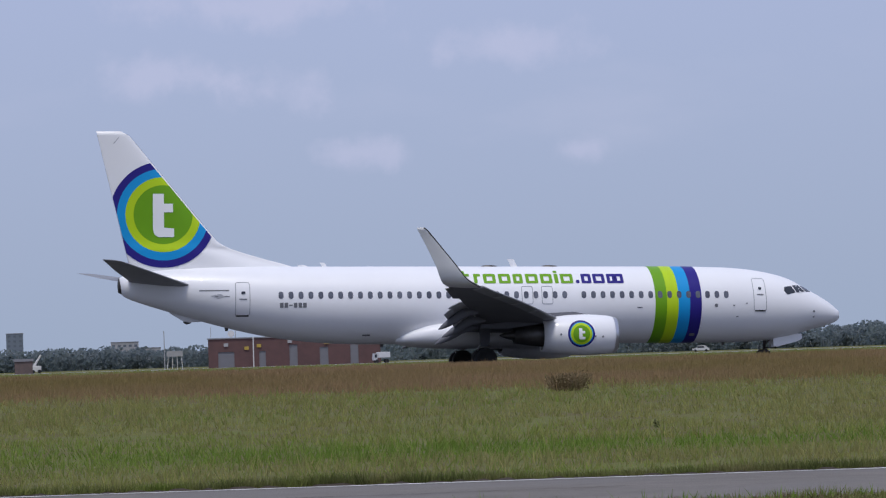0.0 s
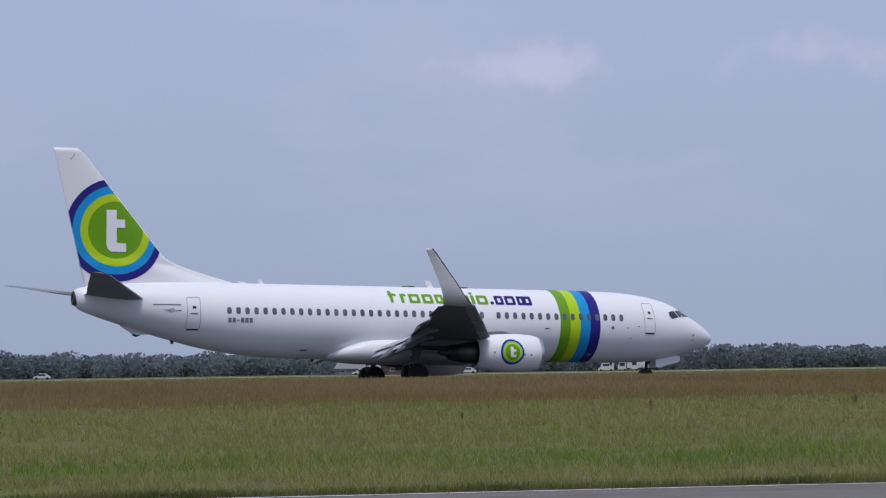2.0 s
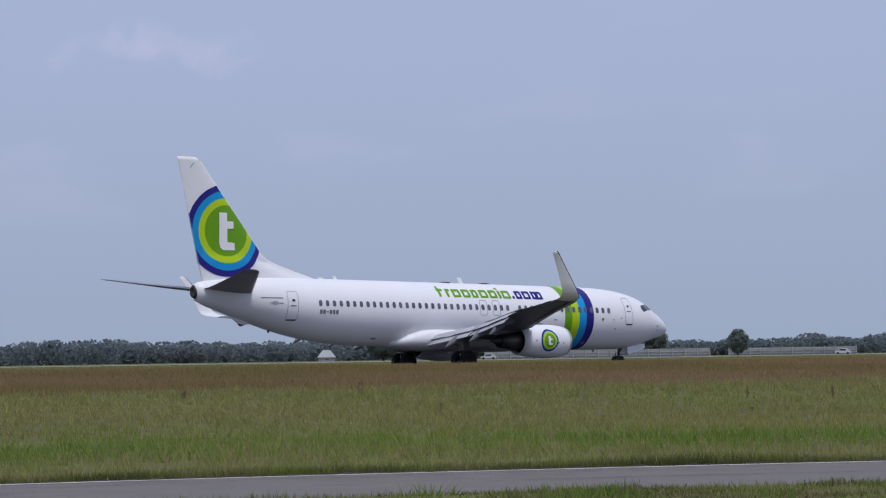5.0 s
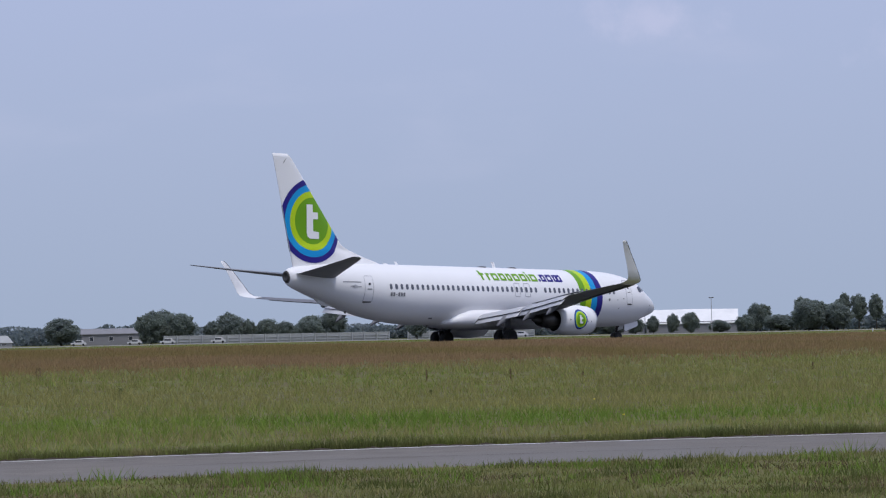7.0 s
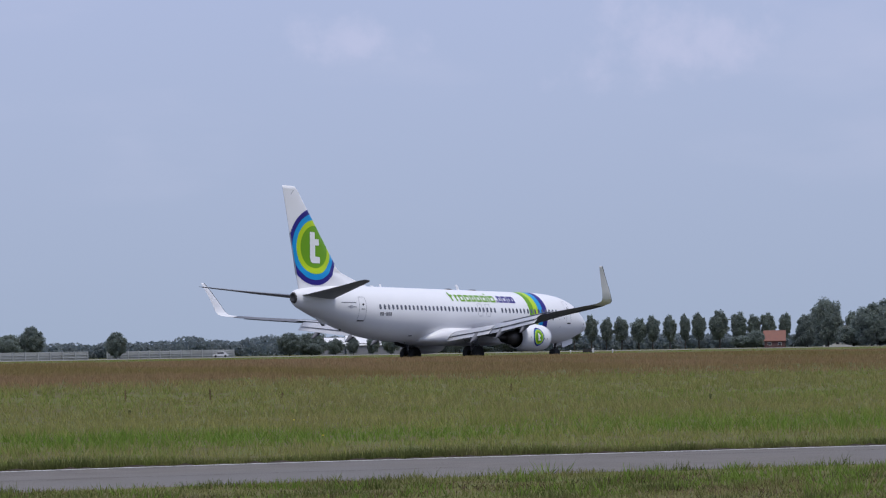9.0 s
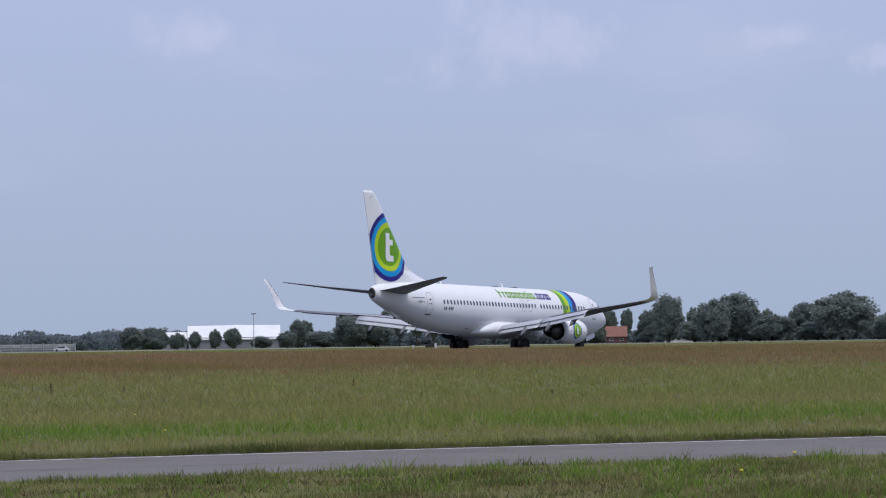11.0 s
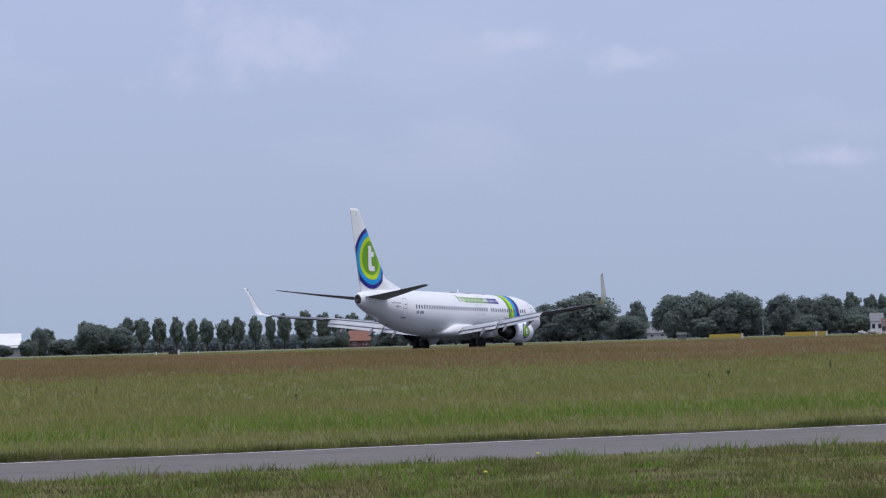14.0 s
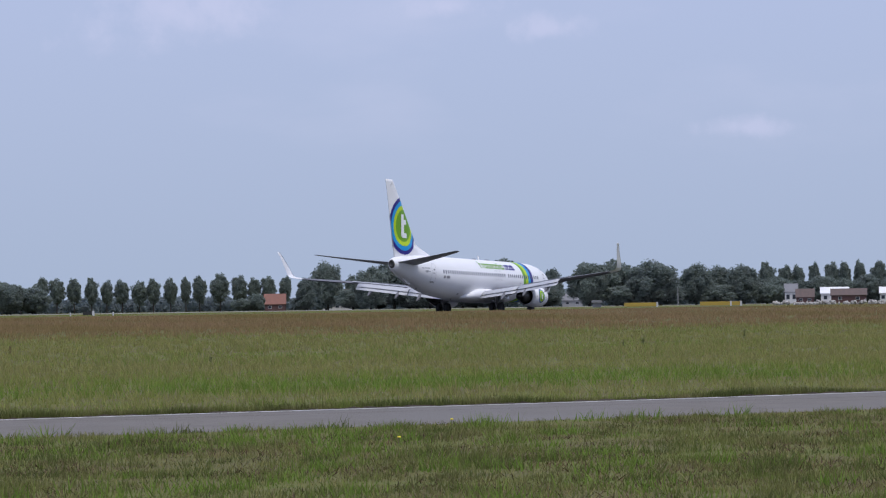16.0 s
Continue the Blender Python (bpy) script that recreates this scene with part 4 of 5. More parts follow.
def tree_kind(kind, seed, mat):
    """A tree ten metres high and about as wide: trunk with limbs, and a crown of leaf clumps in uneven lobes."""
    rng = np.random.default_rng(seed)
    t = empty("tree")
    if kind == "broad":
        tagged(t, "broad leafy tree with dense dark green crown", "tree")
        mid, half, lobes, per, size, r0, r1 = 4.9, (3.6, 3.6, 4.3), 64, 170, 0.23, 0.65, 1.35
    else:
        tagged(t, "upright poplar tree with light airy crown", "tree")
        mid, half, lobes, per, size, r0, r1 = 6.0, (2.3, 2.3, 3.5), 44, 105, 0.22, 0.5, 0.95
    # leafy boughs at uneven depth in the crown
    pts, ways = [], []
    for i in range(lobes):
        w, u = i * 2.39996 + rng.uniform(-0.5, 0.5), 1 - 2 * (i + rng.uniform(0.1, 0.9)) / lobes
        b = np.array((math.cos(w) * math.sqrt(1 - u * u), math.sin(w) * math.sqrt(1 - u * u), u))
        c = np.array((0, 0, mid)) + b * half * rng.uniform(0.62, 1.0)
        d = rng.normal(size=(per, 3))
        d /= np.linalg.norm(d, axis=1)[:, None]
        pts.append(c + d * (rng.uniform(r0, r1) * rng.uniform(0.45, 1.12, per))[:, None])
        ways.append(0.5 * b + 0.5 * d + rng.normal(0, 0.35, (per, 3)))
    # the inner leaves close the crown
    d = rng.normal(size=(lobes * 40, 3))
    d /= np.linalg.norm(d, axis=1)[:, None]
    pts.append(np.array((0, 0, mid)) + d * half * rng.uniform(0.62, 0.86, (lobes * 40, 1)))
    ways.append(d)
    pts = np.concatenate(pts)
    pts[:, 2] = np.clip(pts[:, 2], 0.5 if kind == "broad" else 1.7, 10.3)
    crown = new("crown", blank(*leaf_cards(rng, pts, size, np.concatenate(ways)), "crown", mat))
    crown.parent = t
    bm = bmesh.new()
    tube(bm, (0, 0, -0.2), (0.05, 0, 3.0), 0.26, 0.18, 8)
    tube(bm, (0.05, 0, 2.9), (-0.1, 0.1, 7.5), 0.17, 0.05, 7)
    for i in range(6):
        w = i * 1.1
        tube(bm, (0.03, 0, 2.2 + i * 0.5), (1.6 * math.cos(w), 1.6 * math.sin(w), 4.0 + i * 0.7), 0.09, 0.03, 6)
    part("trunk", bm, BARK, t)
    return t


BROAD_KINDS = [tree_kind("broad", 10 + i, (LEAF_HAZED, LEAF_DARK_HAZED)[i % 2]) for i in range(4)]
POPLAR_KINDS = [tree_kind("poplar", 20 + i, LEAF_HAZED) for i in range(3)]
USED = set()


def plant(kinds, rows, group, spread=1.0):
    """Rows of place, height and width of crown."""
    rng = random.Random(len(rows) * 7 + 1)
    for x, y, high, wide in rows:
        k = rng.randrange(len(kinds))
        turn = Matrix.Rotation(rng.uniform(0, 6.28), 4, "Z")
        size = Matrix.Diagonal((wide / 8.4 * spread, wide / 8.4 * spread, high / 9.7, 1))
        m = Matrix.Translation((x, y, -0.05)) @ size @ turn
        if k not in USED or kinds is POPLAR_KINDS and k + 10 not in USED:
            key = k + (10 if kinds is POPLAR_KINDS else 0)
            if key not in USED:
                USED.add(key)
                kinds[k].matrix_world = m
                tagged(kinds[k], group=group)
                continue
        o = kinds[k].copy()
        scene.collection.objects.link(o)
        o.matrix_world = m
        o["group"] = group
        for c in kinds[k].children:
            d = c.copy()
            scene.collection.objects.link(d)
            d.parent = o


plant(BROAD_KINDS, ((412, 800, 10.3, 12.4), (426, 815, 10.8, 13.5), (452, 847, 9.1, 15.1), (431, 790, 8.7, 8.1), (430, 779, 8.2, 7.5), (637, 771, 8.6, 11.0),
                    (658, 753, 10.5, 9.4), (668, 757, 10.9, 9.8), (665, 747, 10.0, 9.7), (672, 740, 6.8, 6.2), (677, 736, 8.4, 8.0)), "trees by the sheds", 1.1)
plant(BROAD_KINDS, ((683, 744, 9.7, 8.1), (681, 733, 7.4, 4.5), (685, 729, 7.6, 6.9), (709, 734, 8.6, 9.0), (714, 729, 10.6, 8.0), (682, 661, 7.9, 6.0), (690, 726, 6.5, 7.0), (697, 722, 7.0, 8.0)), "trees by the sheds", 1.1)
plant(BROAD_KINDS, ((868, 755, 8.2, 8.6), (880, 755, 8.6, 11.7), (878, 742, 6.1, 6.4), (882, 737, 6.4, 4.6), (887, 732, 7.3, 4.6), (891, 727, 7.8, 6.6),
                    (903, 712, 6.3, 7.0), (921, 721, 10.6, 6.5), (935, 720, 6.2, 13.6), (917, 694, 11.4, 12.8), (923, 686, 9.4, 11.2), (874, 748, 4.5, 6.0), (896, 718, 4.6, 8.0)), "trees before the hangar", 1.1)
plant(BROAD_KINDS, ((1020, 632, 12.3, 8.7), (1007, 615, 17.8, 11.1), (989, 586, 15.4, 13.0), (1011, 589, 17.6, 17.9), (1009, 573, 9.9, 15.2), (1032, 572, 13.9, 12.3),
                    (1012, 546, 17.6, 23.0), (1064, 555, 9.4, 13.4), (1000, 600, 8.0, 13.0), (1012, 580, 7.0, 15.0), (1020, 560, 7.5, 16.0)), "farm trees", 1.1)
plant(BROAD_KINDS, ((918, 693, 11.5, 12.0), (931, 693, 9.6, 12.1), (1066, 652, 19.1, 13.0), (1020, 633, 6.7, 9.4), (1017, 599, 15.5, 16.7), (1022, 589, 10.1, 15.6),
                    (1107, 581, 9.9, 20.9), (1119, 580, 15.0, 8.3), (1010, 648, 6.9, 7.0), (1007, 652, 4.9, 9.0)), "farm trees", 1.1)
plant(BROAD_KINDS, ((1054, 531, 16.9, 16.0), (1067, 526, 17.3, 18.0), (1064, 510, 16.8, 19.7), (1089, 504, 15.7, 14.2), (1102, 500, 14.8, 12.6), (1097, 488, 15.0, 12.5),
                    (1060, 520, 8.0, 18.0), (1075, 512, 7.0, 18.0), (1092, 496, 8.0, 16.0), (1100, 480, 8.0, 12.0)), "farm trees", 1.1)
plant(BROAD_KINDS, ((1221, 528, 11.5, 14.0), (1224, 520, 10.0, 12.5), (1228, 511, 11.8, 13.0), (1231, 503, 10.4, 13.5), (1235, 494, 11.5, 14.0), (1239, 484, 10.8, 14.0)), "farm trees", 1.1)
plant(POPLAR_KINDS, ((1089, 798, 15.2, 7.6), (1093, 792, 14.9, 7.3), (1097, 786, 15.0, 6.6), (1101, 781, 14.2, 5.9), (1105, 776, 14.3, 7.3), (1109, 770, 13.3, 8.0), (1112, 765, 14.4, 7.1),
                     (1116, 759, 14.5, 6.2), (1120, 754, 14.9, 5.4), (1123, 749, 15.3, 7.3), (1128, 742, 16.1, 9.0), (1132, 735, 15.5, 7.8), (1136, 730, 14.4, 6.4), (1139, 725, 15.0, 7.1), (1143, 719, 14.7, 5.7), (1157, 695, 14.7, 6.4)), "row of poplars", 1.5)
plant(POPLAR_KINDS, ((1237, 540, 17.6, 8.7), (1240, 533, 16.5, 7.6), (1243, 528, 16.6, 6.4), (1245, 522, 17.5, 5.9), (1248, 515, 17.6, 7.1), (1250, 510, 17.4, 5.9), (1252, 504, 18.3, 5.7), (1255, 497, 17.7, 7.1),
                     (1257, 490, 17.5, 7.0), (1259, 484, 17.0, 7.0)), "row of poplars", 1.5)
plant(POPLAR_KINDS, ((1147, 712, 14.0, 6.0), (1151, 704, 14.4, 6.4), (1162, 686, 15.1, 6.1), (1173, 668, 14.0, 5.4), (1180, 655, 14.0, 6.0), (1186, 645, 13.5, 6.0), (985, 769, 10.8, 9.4),
                     (972, 738, 13.0, 8.1), (976, 732, 11.1, 7.2), (995, 739, 10.9, 8.4), (1085, 803, 15.6, 6.6)), "row of poplars", 1.5)


def far_wood(name, label, rng_seed, az0, az1, dist, tops, step, mat, size):
    """A far belt of trees: tops are (azimuth, height); uneven lobes all along."""
    rng = np.random.default_rng(rng_seed)
    high = smooth_table(tops)
    pts, ways = [], []
    az = az0
    while az < az1:
        d = dist + rng.uniform(-60, 60)
        hgt = float(high(az)[0]) * rng.uniform(0.74, 1.06)
        wide = hgt * rng.uniform(0.45, 0.8)
        n = 190
        q = rng.normal(size=(n, 3))
        q /= np.linalg.norm(q, axis=1)[:, None]
        c = np.array((d * math.sin(radians(az)), d * math.cos(radians(az)), hgt * 0.52))
        pts.append(c + q * (wide, wide, hgt * 0.48))
        ways.append(q)
        low = np.array((d * math.sin(radians(az)), d * math.cos(radians(az)), hgt * 0.28))
        pts.append(low + rng.uniform(-1, 1, (90, 3)) * (wide, wide, hgt * 0.28))
        ways.append(rng.normal(size=(90, 3)))
        az += step * rng.uniform(0.5, 1.5)
    ob = new(name, blank(*leaf_cards(rng, np.concatenate(pts), size, np.concatenate(ways)), name, mat))
    return tagged(ob, label, "woods", kind="stuff")


far_wood("far_woods", "hazy blue-green belt of distant trees on the horizon", 3, 4.0, 25.5, 1900, ((4, 13.5), (9, 13.5), (11, 13), (12.5, 12), (15.4, 13), (16.2, 18.5), (17.0, 15), (18.2, 16.5), (20, 16.5), (23, 14), (25.5, 12)), 0.085, FAR_LEAF_HAZED, 1.15)
far_wood("far_woods", "hazy blue-green belt of distant trees on the horizon", 4, 22.5, 50.5, 1900, ((22.5, 10), (23.6, 9), (24.4, 14), (25.5, 12), (28, 12.5), (31, 12.5), (32.6, 11.5), (33.2, 14.5), (36, 13), (40, 11), (44, 9), (46.5, 9.5), (47.2, 11.5), (48, 10.5), (48.9, 12), (50.5, 10)), 0.085, FAR_LEAF_HAZED, 1.15)
far_wood("far_woods", "hazy belt of distant trees behind the farms", 5, 50.0, 80.0, 1750, ((50, 8), (55, 8), (60, 9), (66, 10), (80, 10)), 0.085, FAR_LEAF_HAZED, 1.15)


def house(x, y, wide, deep, wall_h, roof_h, wall_mat, roof_mat, label, category="house", ridge_across=True, panes=3, turn=0.0, z=0.0):
    """A building with a pitched roof, eaves, door and windows; its long side to the road."""
    hs = empty("house" if category == "house" else category.replace(" ", "_"), facing(x, y, z) @ pose(0, 0, 0, 0, 0, turn))
    tagged(hs, label, category)
    a, b = wide / 2, deep / 2
    bm = bmesh.new()
    box(bm, (-a, -b, -0.2), (a, b, wall_h))
    if ridge_across:
        for s in (-1, 1):
            loft(bm, [[(s * a, -b, wall_h), (s * a, b, wall_h), (s * a, 0, wall_h + roof_h * 0.97)], [(s * (a - 0.2), -b, wall_h), (s * (a - 0.2), b, wall_h), (s * (a - 0.2), 0, wall_h + roof_h * 0.97)]])
    part("wall", bm, wall_mat, hs)
    bm = bmesh.new()
    o = 0.35
    if ridge_across:
        loft(bm, [[(s * (a + o), -b - o, wall_h - 0.1), (s * (a + o), 0, wall_h + roof_h), (s * (a + o), b + o, wall_h - 0.1), (s * (a + o), b + o, wall_h + 0.1), (s * (a + o), 0, wall_h + roof_h + 0.22), (s * (a + o), -b - o, wall_h + 0.1)] for s in (-1, 1)])
    else:
        loft(bm, [[(-a - o, -b - o, wall_h - 0.05), (a + o, -b - o, wall_h - 0.05), (a + o, b + o, wall_h - 0.05), (-a - o, b + o, wall_h - 0.05)], [(-a * 0.45, -b * 0.1, wall_h + roof_h), (a * 0.45, -b * 0.1, wall_h + roof_h), (a * 0.45, b * 0.1, wall_h + roof_h), (-a * 0.45, b * 0.1, wall_h + roof_h)]])
    part("roof", bm, roof_mat, hs)
    for i in range(panes):
        px = -a + wide * (i + 0.5) / panes
        bm = bmesh.new()
        w, lo, hi = min(0.7, wide / panes * 0.28), wall_h * 0.38, wall_h * 0.78
        box(bm, (px - w, -b - 0.06, lo), (px + w, -b - 0.01, hi))
        wd = part("window", bm, RENDERED if wall_mat is not RENDERED else STEEL_DOOR, hs)
        bm = bmesh.new()
        box(bm, (px - w + 0.1, -b - 0.08, lo + 0.1), (px + w - 0.1, -b - 0.062, hi - 0.1))
        part("pane", bm, GLASS, wd)
    return hs


def chimney(hs, x, z, high):
    bm = bmesh.new()
    box(bm, (x - 0.35, -0.35, z), (x + 0.35, 0.35, z + high))
    part("chimney", bm, BRICK, hs)


# brick utility building beyond the runway
def brick_building():
    hs = empty("utility_building", facing(148, 581))
    tagged(hs, "long low dark red brick building with grey steel doors", "building")
    bm = bmesh.new()
    openings = [(-14.2, -11.2, 2.9), (-6.6, -5.4, 2.9), (-1.0, 0.5, 3.9), (4.6, 6.2, 3.3), (10.3, 11.8, 3.9)]
    edges = [-16.0] + [e for o in openings for e in o[:2]] + [13.2]
    for i in range(0, len(edges), 2):
        box(bm, (edges[i], -5, -0.2), (edges[i + 1], -4.6, 5.3))
    for x0, x1, top in openings:
        box(bm, (x0, -5, top), (x1, -4.6, 5.3))
    box(bm, (-16.0, -4.6, -0.2), (13.2, 5, 5.3))
    part("wall", bm, BRICK, hs)
    bm = bmesh.new()
    box(bm, (13.2, -5.1, -0.2), (15.9, 5, 5.5))
    part("end_wall", bm, BRICK, hs, "brick end bay")
    for x0, x1, top in openings:
        bm = bmesh.new()
        box(bm, (x0, -4.85, -0.2), (x1, -4.62, top))
        part("door", bm, STEEL_DOOR, hs, "grey steel door")
    bm = bmesh.new()
    box(bm, (-16.2, -5.2, 5.3), (13.3, 5.2, 5.52))
    part("roof", bm, GREY_ROOF, hs)
    bm = bmesh.new()
    box(bm, (-7.75, -5.25, -0.2), (-7.55, -5.03, 5.5))
    part("downpipe", bm, RENDERED, hs, "white downpipe")
    for x, z, mat in ((-12.7, 3.9, CONCRETE), (-8.9, 3.2, SIGN_YELLOW), (-6.6, 3.6, SIGN_YELLOW), (-0.9, 4.2, CONCRETE), (5.9, 3.8, SIGN_YELLOW)):
        bm = bmesh.new()
        box(bm, (x - 0.4, -5.2, z), (x + 0.4, -5.03, z + 0.6))
        part("wall_lamp" if mat is SIGN_YELLOW else "vent", bm, mat, hs)
    for x, r in ((-11.0, 0.06), (-15.6, 0.04)):
        bm = bmesh.new()
        tube(bm, (x, 0, 5.5), (x, 0, 7.6), r)
        part("mast", bm, CONCRETE, hs)
    bm = bmesh.new()
    tube(bm, (-11.8, 0, 5.5), (-11.8, 0, 6.0), 0.08)
    loft(bm, [[(-11.8 + r * math.cos(i * math.tau / 14), -0.2 - z, 6.3 + r * math.sin(i * math.tau / 14)) for i in range(14)] for r, z in ((0.1, 0.0), (0.45, 0.15), (0.62, 0.4))])
    part("dish", bm, RENDERED, hs, "pale satellite dish")


brick_building()


def vehicle(x, y, long, high, label, kind="van", turn=0.0):
    v = empty(kind, facing(x, y) @ pose(0, 0, 0, 0, 0, turn))
    tagged(v, label, kind)
    a, w = long / 2, 0.95 if kind != "truck" else 1.2
    bm = bmesh.new()
    if kind == "car":
        prof = ((-a, 0.35), (-a, 0.8), (-a * 0.55, 0.9), (-a * 0.3, high), (a * 0.5, high), (a * 0.85, 0.95), (a, 0.85), (a, 0.35))
    elif kind == "van":
        prof = ((-a, 0.35), (-a, 1.0), (-a * 0.75, 1.1), (-a * 0.5, high), (a, high), (a, 0.35))
    else:
        prof = ((-a * 0.5, 0.9), (-a * 0.5, high), (a, high), (a, 0.9))
    loft(bm, [[(px, s * w, pz) for px, pz in prof] for s in (-1, 1)])
    bmesh.ops.bevel(bm, geom=bm.edges[:], offset=0.05, segments=1, affect="EDGES")
    part("body", bm, VAN_WHITE, v)
    if kind == "truck":
        bm = bmesh.new()
        loft(bm, [[(px, s * w * 0.96, pz) for px, pz in ((-a, 0.5), (-a, high * 0.5), (-a * 0.92, high * 0.88), (-a * 0.55, high * 0.88), (-a * 0.55, 0.5))] for s in (-1, 1)])
        part("cab", bm, VAN_WHITE, v)
        bm = bmesh.new()
        box(bm, (-a * 0.9, -w, high * 0.5), (-a * 0.62, w, high * 0.8))
        part("side_window", bm, GLASS, v)
    else:
        bm = bmesh.new()
        box(bm, (-a * 0.40, -w - 0.01, high * 0.62), (a * 0.40, w + 0.01, high * 0.90))
        part("side_window", bm, GLASS, v)
    for px in (-a * 0.62, a * 0.62):
        for s in (-1, 1):
            bm = bmesh.new()
            tube(bm, (px, s * (w - 0.2), 0.33), (px, s * (w + 0.01), 0.33), 0.33, n=14)
            part("wheel", bm, TYRE, v)
    return v


vehicle(152.9, 539.2, 2.9, 1.9, "white delivery truck beside the brick building", "truck", 8)
vehicle(524, 852, 5.0, 2.6, "white van parked on the far side", "van")
vehicle(577, 691, 4.4, 1.6, "small white car on the far perimeter road", "car")
vehicle(589, 681, 4.2, 1.5, "small white car on the far perimeter road", "car")
vehicle(596, 675, 4.4, 1.6, "small white car on the far perimeter road", "car")
vehicle(606, 665, 4.2, 1.6, "small white car on the far perimeter road", "car")
vehicle(666, 605, 4.4, 1.6, "small white car on the far perimeter road", "car")
vehicle(300, 760, 4.4, 1.6, "small white car near the distant woods", "car")
vehicle(360, 700, 4.4, 1.6, "small white car near the white-roofed house", "car")
vehicle(391, 702, 4.4, 1.6, "small pale car near the white-roofed house", "car")
vehicle(482, 762, 9.0, 3.4, "white box truck parked before the woods", "truck")
vehicle(532, 847, 11.5, 3.2, "long white box truck before the woods", "truck")

house(374.7, 706.2, 9.4, 7, 2.3, 1.6, BRICK, SHEET, "small brick house with bright white roof", turn=12)
house(394, 764, 13, 12, 1.7, 2.9, STEEL_DOOR, GREY_ROOF, "grey sheet-roofed barn under trees", "barn", turn=-15)
house(561, 704, 4.6, 5, 1.3, 2.0, CONCRETE, PALE, "small pale house with pyramid roof", ridge_across=False, panes=1)
house(681, 799, 19, 12, 3.6, 1.6, GREY_ROOF, GREY_ROOF, "long low grey hangar shed", "shed")
house(450, 838, 16, 8, 4.0, 2.6, BRICK, DULL_ROOF, "dark-roofed shed among trees", "shed")
house(1081, 685, 8.2, 7, 2.6, 4.0, BRICK, TILE, "small farmhouse with orange tiled roof", panes=2)
house(1086, 659, 11.5, 9, 2.3, 2.9, RENDERED, DULL_ROOF, "farmhouse with hipped brown roof", ridge_across=False)
house(1097, 660, 4.0, 6, 4.5, 3.5, BRICK, DULL_ROOF, "narrow brick farm building beside trees", panes=1)
house(1195, 511, 5.0, 6, 4.6, 3.2, RENDERED, GREY_ROOF, "white-walled house under poplars", panes=2)
house(1202, 495, 11, 8, 3.8, 2.4, RENDERED, SHEET, "white house with pale roof under poplars")
house(1158, 471, 13.5, 9, 2.9, 2.4, BRICK, DULL_ROOF, "dark barn with pale doors", "barn", panes=2)
house(1210, 476, 5, 7, 3.6, 2.4, RENDERED, SHEET, "white house with pale roof under poplars", panes=2)
house(1181, 499, 7, 7, 2.4, 3.2, BRICK, DULL_ROOF, "brick farmhouse with brown roof", panes=2)
house(1130, 545, 9, 7, 2.6, 3.0, CONCRETE, GREY_ROOF, "pale-walled farmhouse behind trees", panes=2)
house(1140, 582, 8, 7, 2.4, 3.4, CONCRETE, GREY_ROOF, "pale-walled house behind farm trees", panes=2)


def white_hangar():
    hs = empty("hangar", facing(1007, 822))
    tagged(hs, "wide hangar with bright white sheet roof", "hangar")
    bm = bmesh.new()
    box(bm, (-17.5, -8, -0.2), (19.0, 10, 4.6))
    part("wall", bm, GREY_ROOF, hs)
    bm = bmesh.new()
    loft(bm, [[(x, -8.5, 3.6), (x, 1, z), (x, 10.5, 3.6), (x, 10.5, 4.0), (x, 1, z + 0.4), (x, -8.5, 4.0)] for x, z in ((-18.0, 9.0), (0.6, 9.2), (19.4, 9.0))])
    part("roof", bm, SHEET, hs, "white sheet roof")
    bm = bmesh.new()
    box(bm, (-28, -7, -0.2), (-18.2, 8, 4.2))
    part("annex", bm, GREY_ROOF, hs)
    bm = bmesh.new()
    loft(bm, [[(x, -7.5, 3.4), (x, 1, 6.6), (x, 8.5, 3.4), (x, 8.5, 3.8), (x, 1, 7.0), (x, -7.5, 3.8)] for x in (-28.3, -18.3)])
    part("annex_roof", bm, SHEET, hs, "lower white sheet roof")


white_hangar()


def pole(x, y, high, r, label, arms=0):
    p = empty("lamp_post", facing(x, y))
    tagged(p, label, "lamp post")
    bm = bmesh.new()
    tube(bm, (0, 0, -0.3), (0, 0, high), r, r * 0.7, 8)
    part("shaft", bm, CONCRETE, p)
    if arms:
        bm = bmesh.new()
        box(bm, (-0.9, -0.2, high - 0.2), (0.9, 0.2, high + 0.15))
        part("lamp_head", bm, STEEL_DOOR, p)


pole(888, 715, 12.4, 0.13, "tall grey floodlight mast before the hangar", 1)
pole(166, 783, 9.4, 0.14, "thin grey mast near distant trees")
pole(1041, 489, 6.5, 0.14, "white post beside the farm trees")
pole(446, 815, 11.6, 0.08, "thin lamp post among the trees", 1)


# glass lightened so that its colour carries the haze over far buildings
FAR_PANE = material("hazed_window_glass", (0.11, 0.13, 0.16), 0.3)


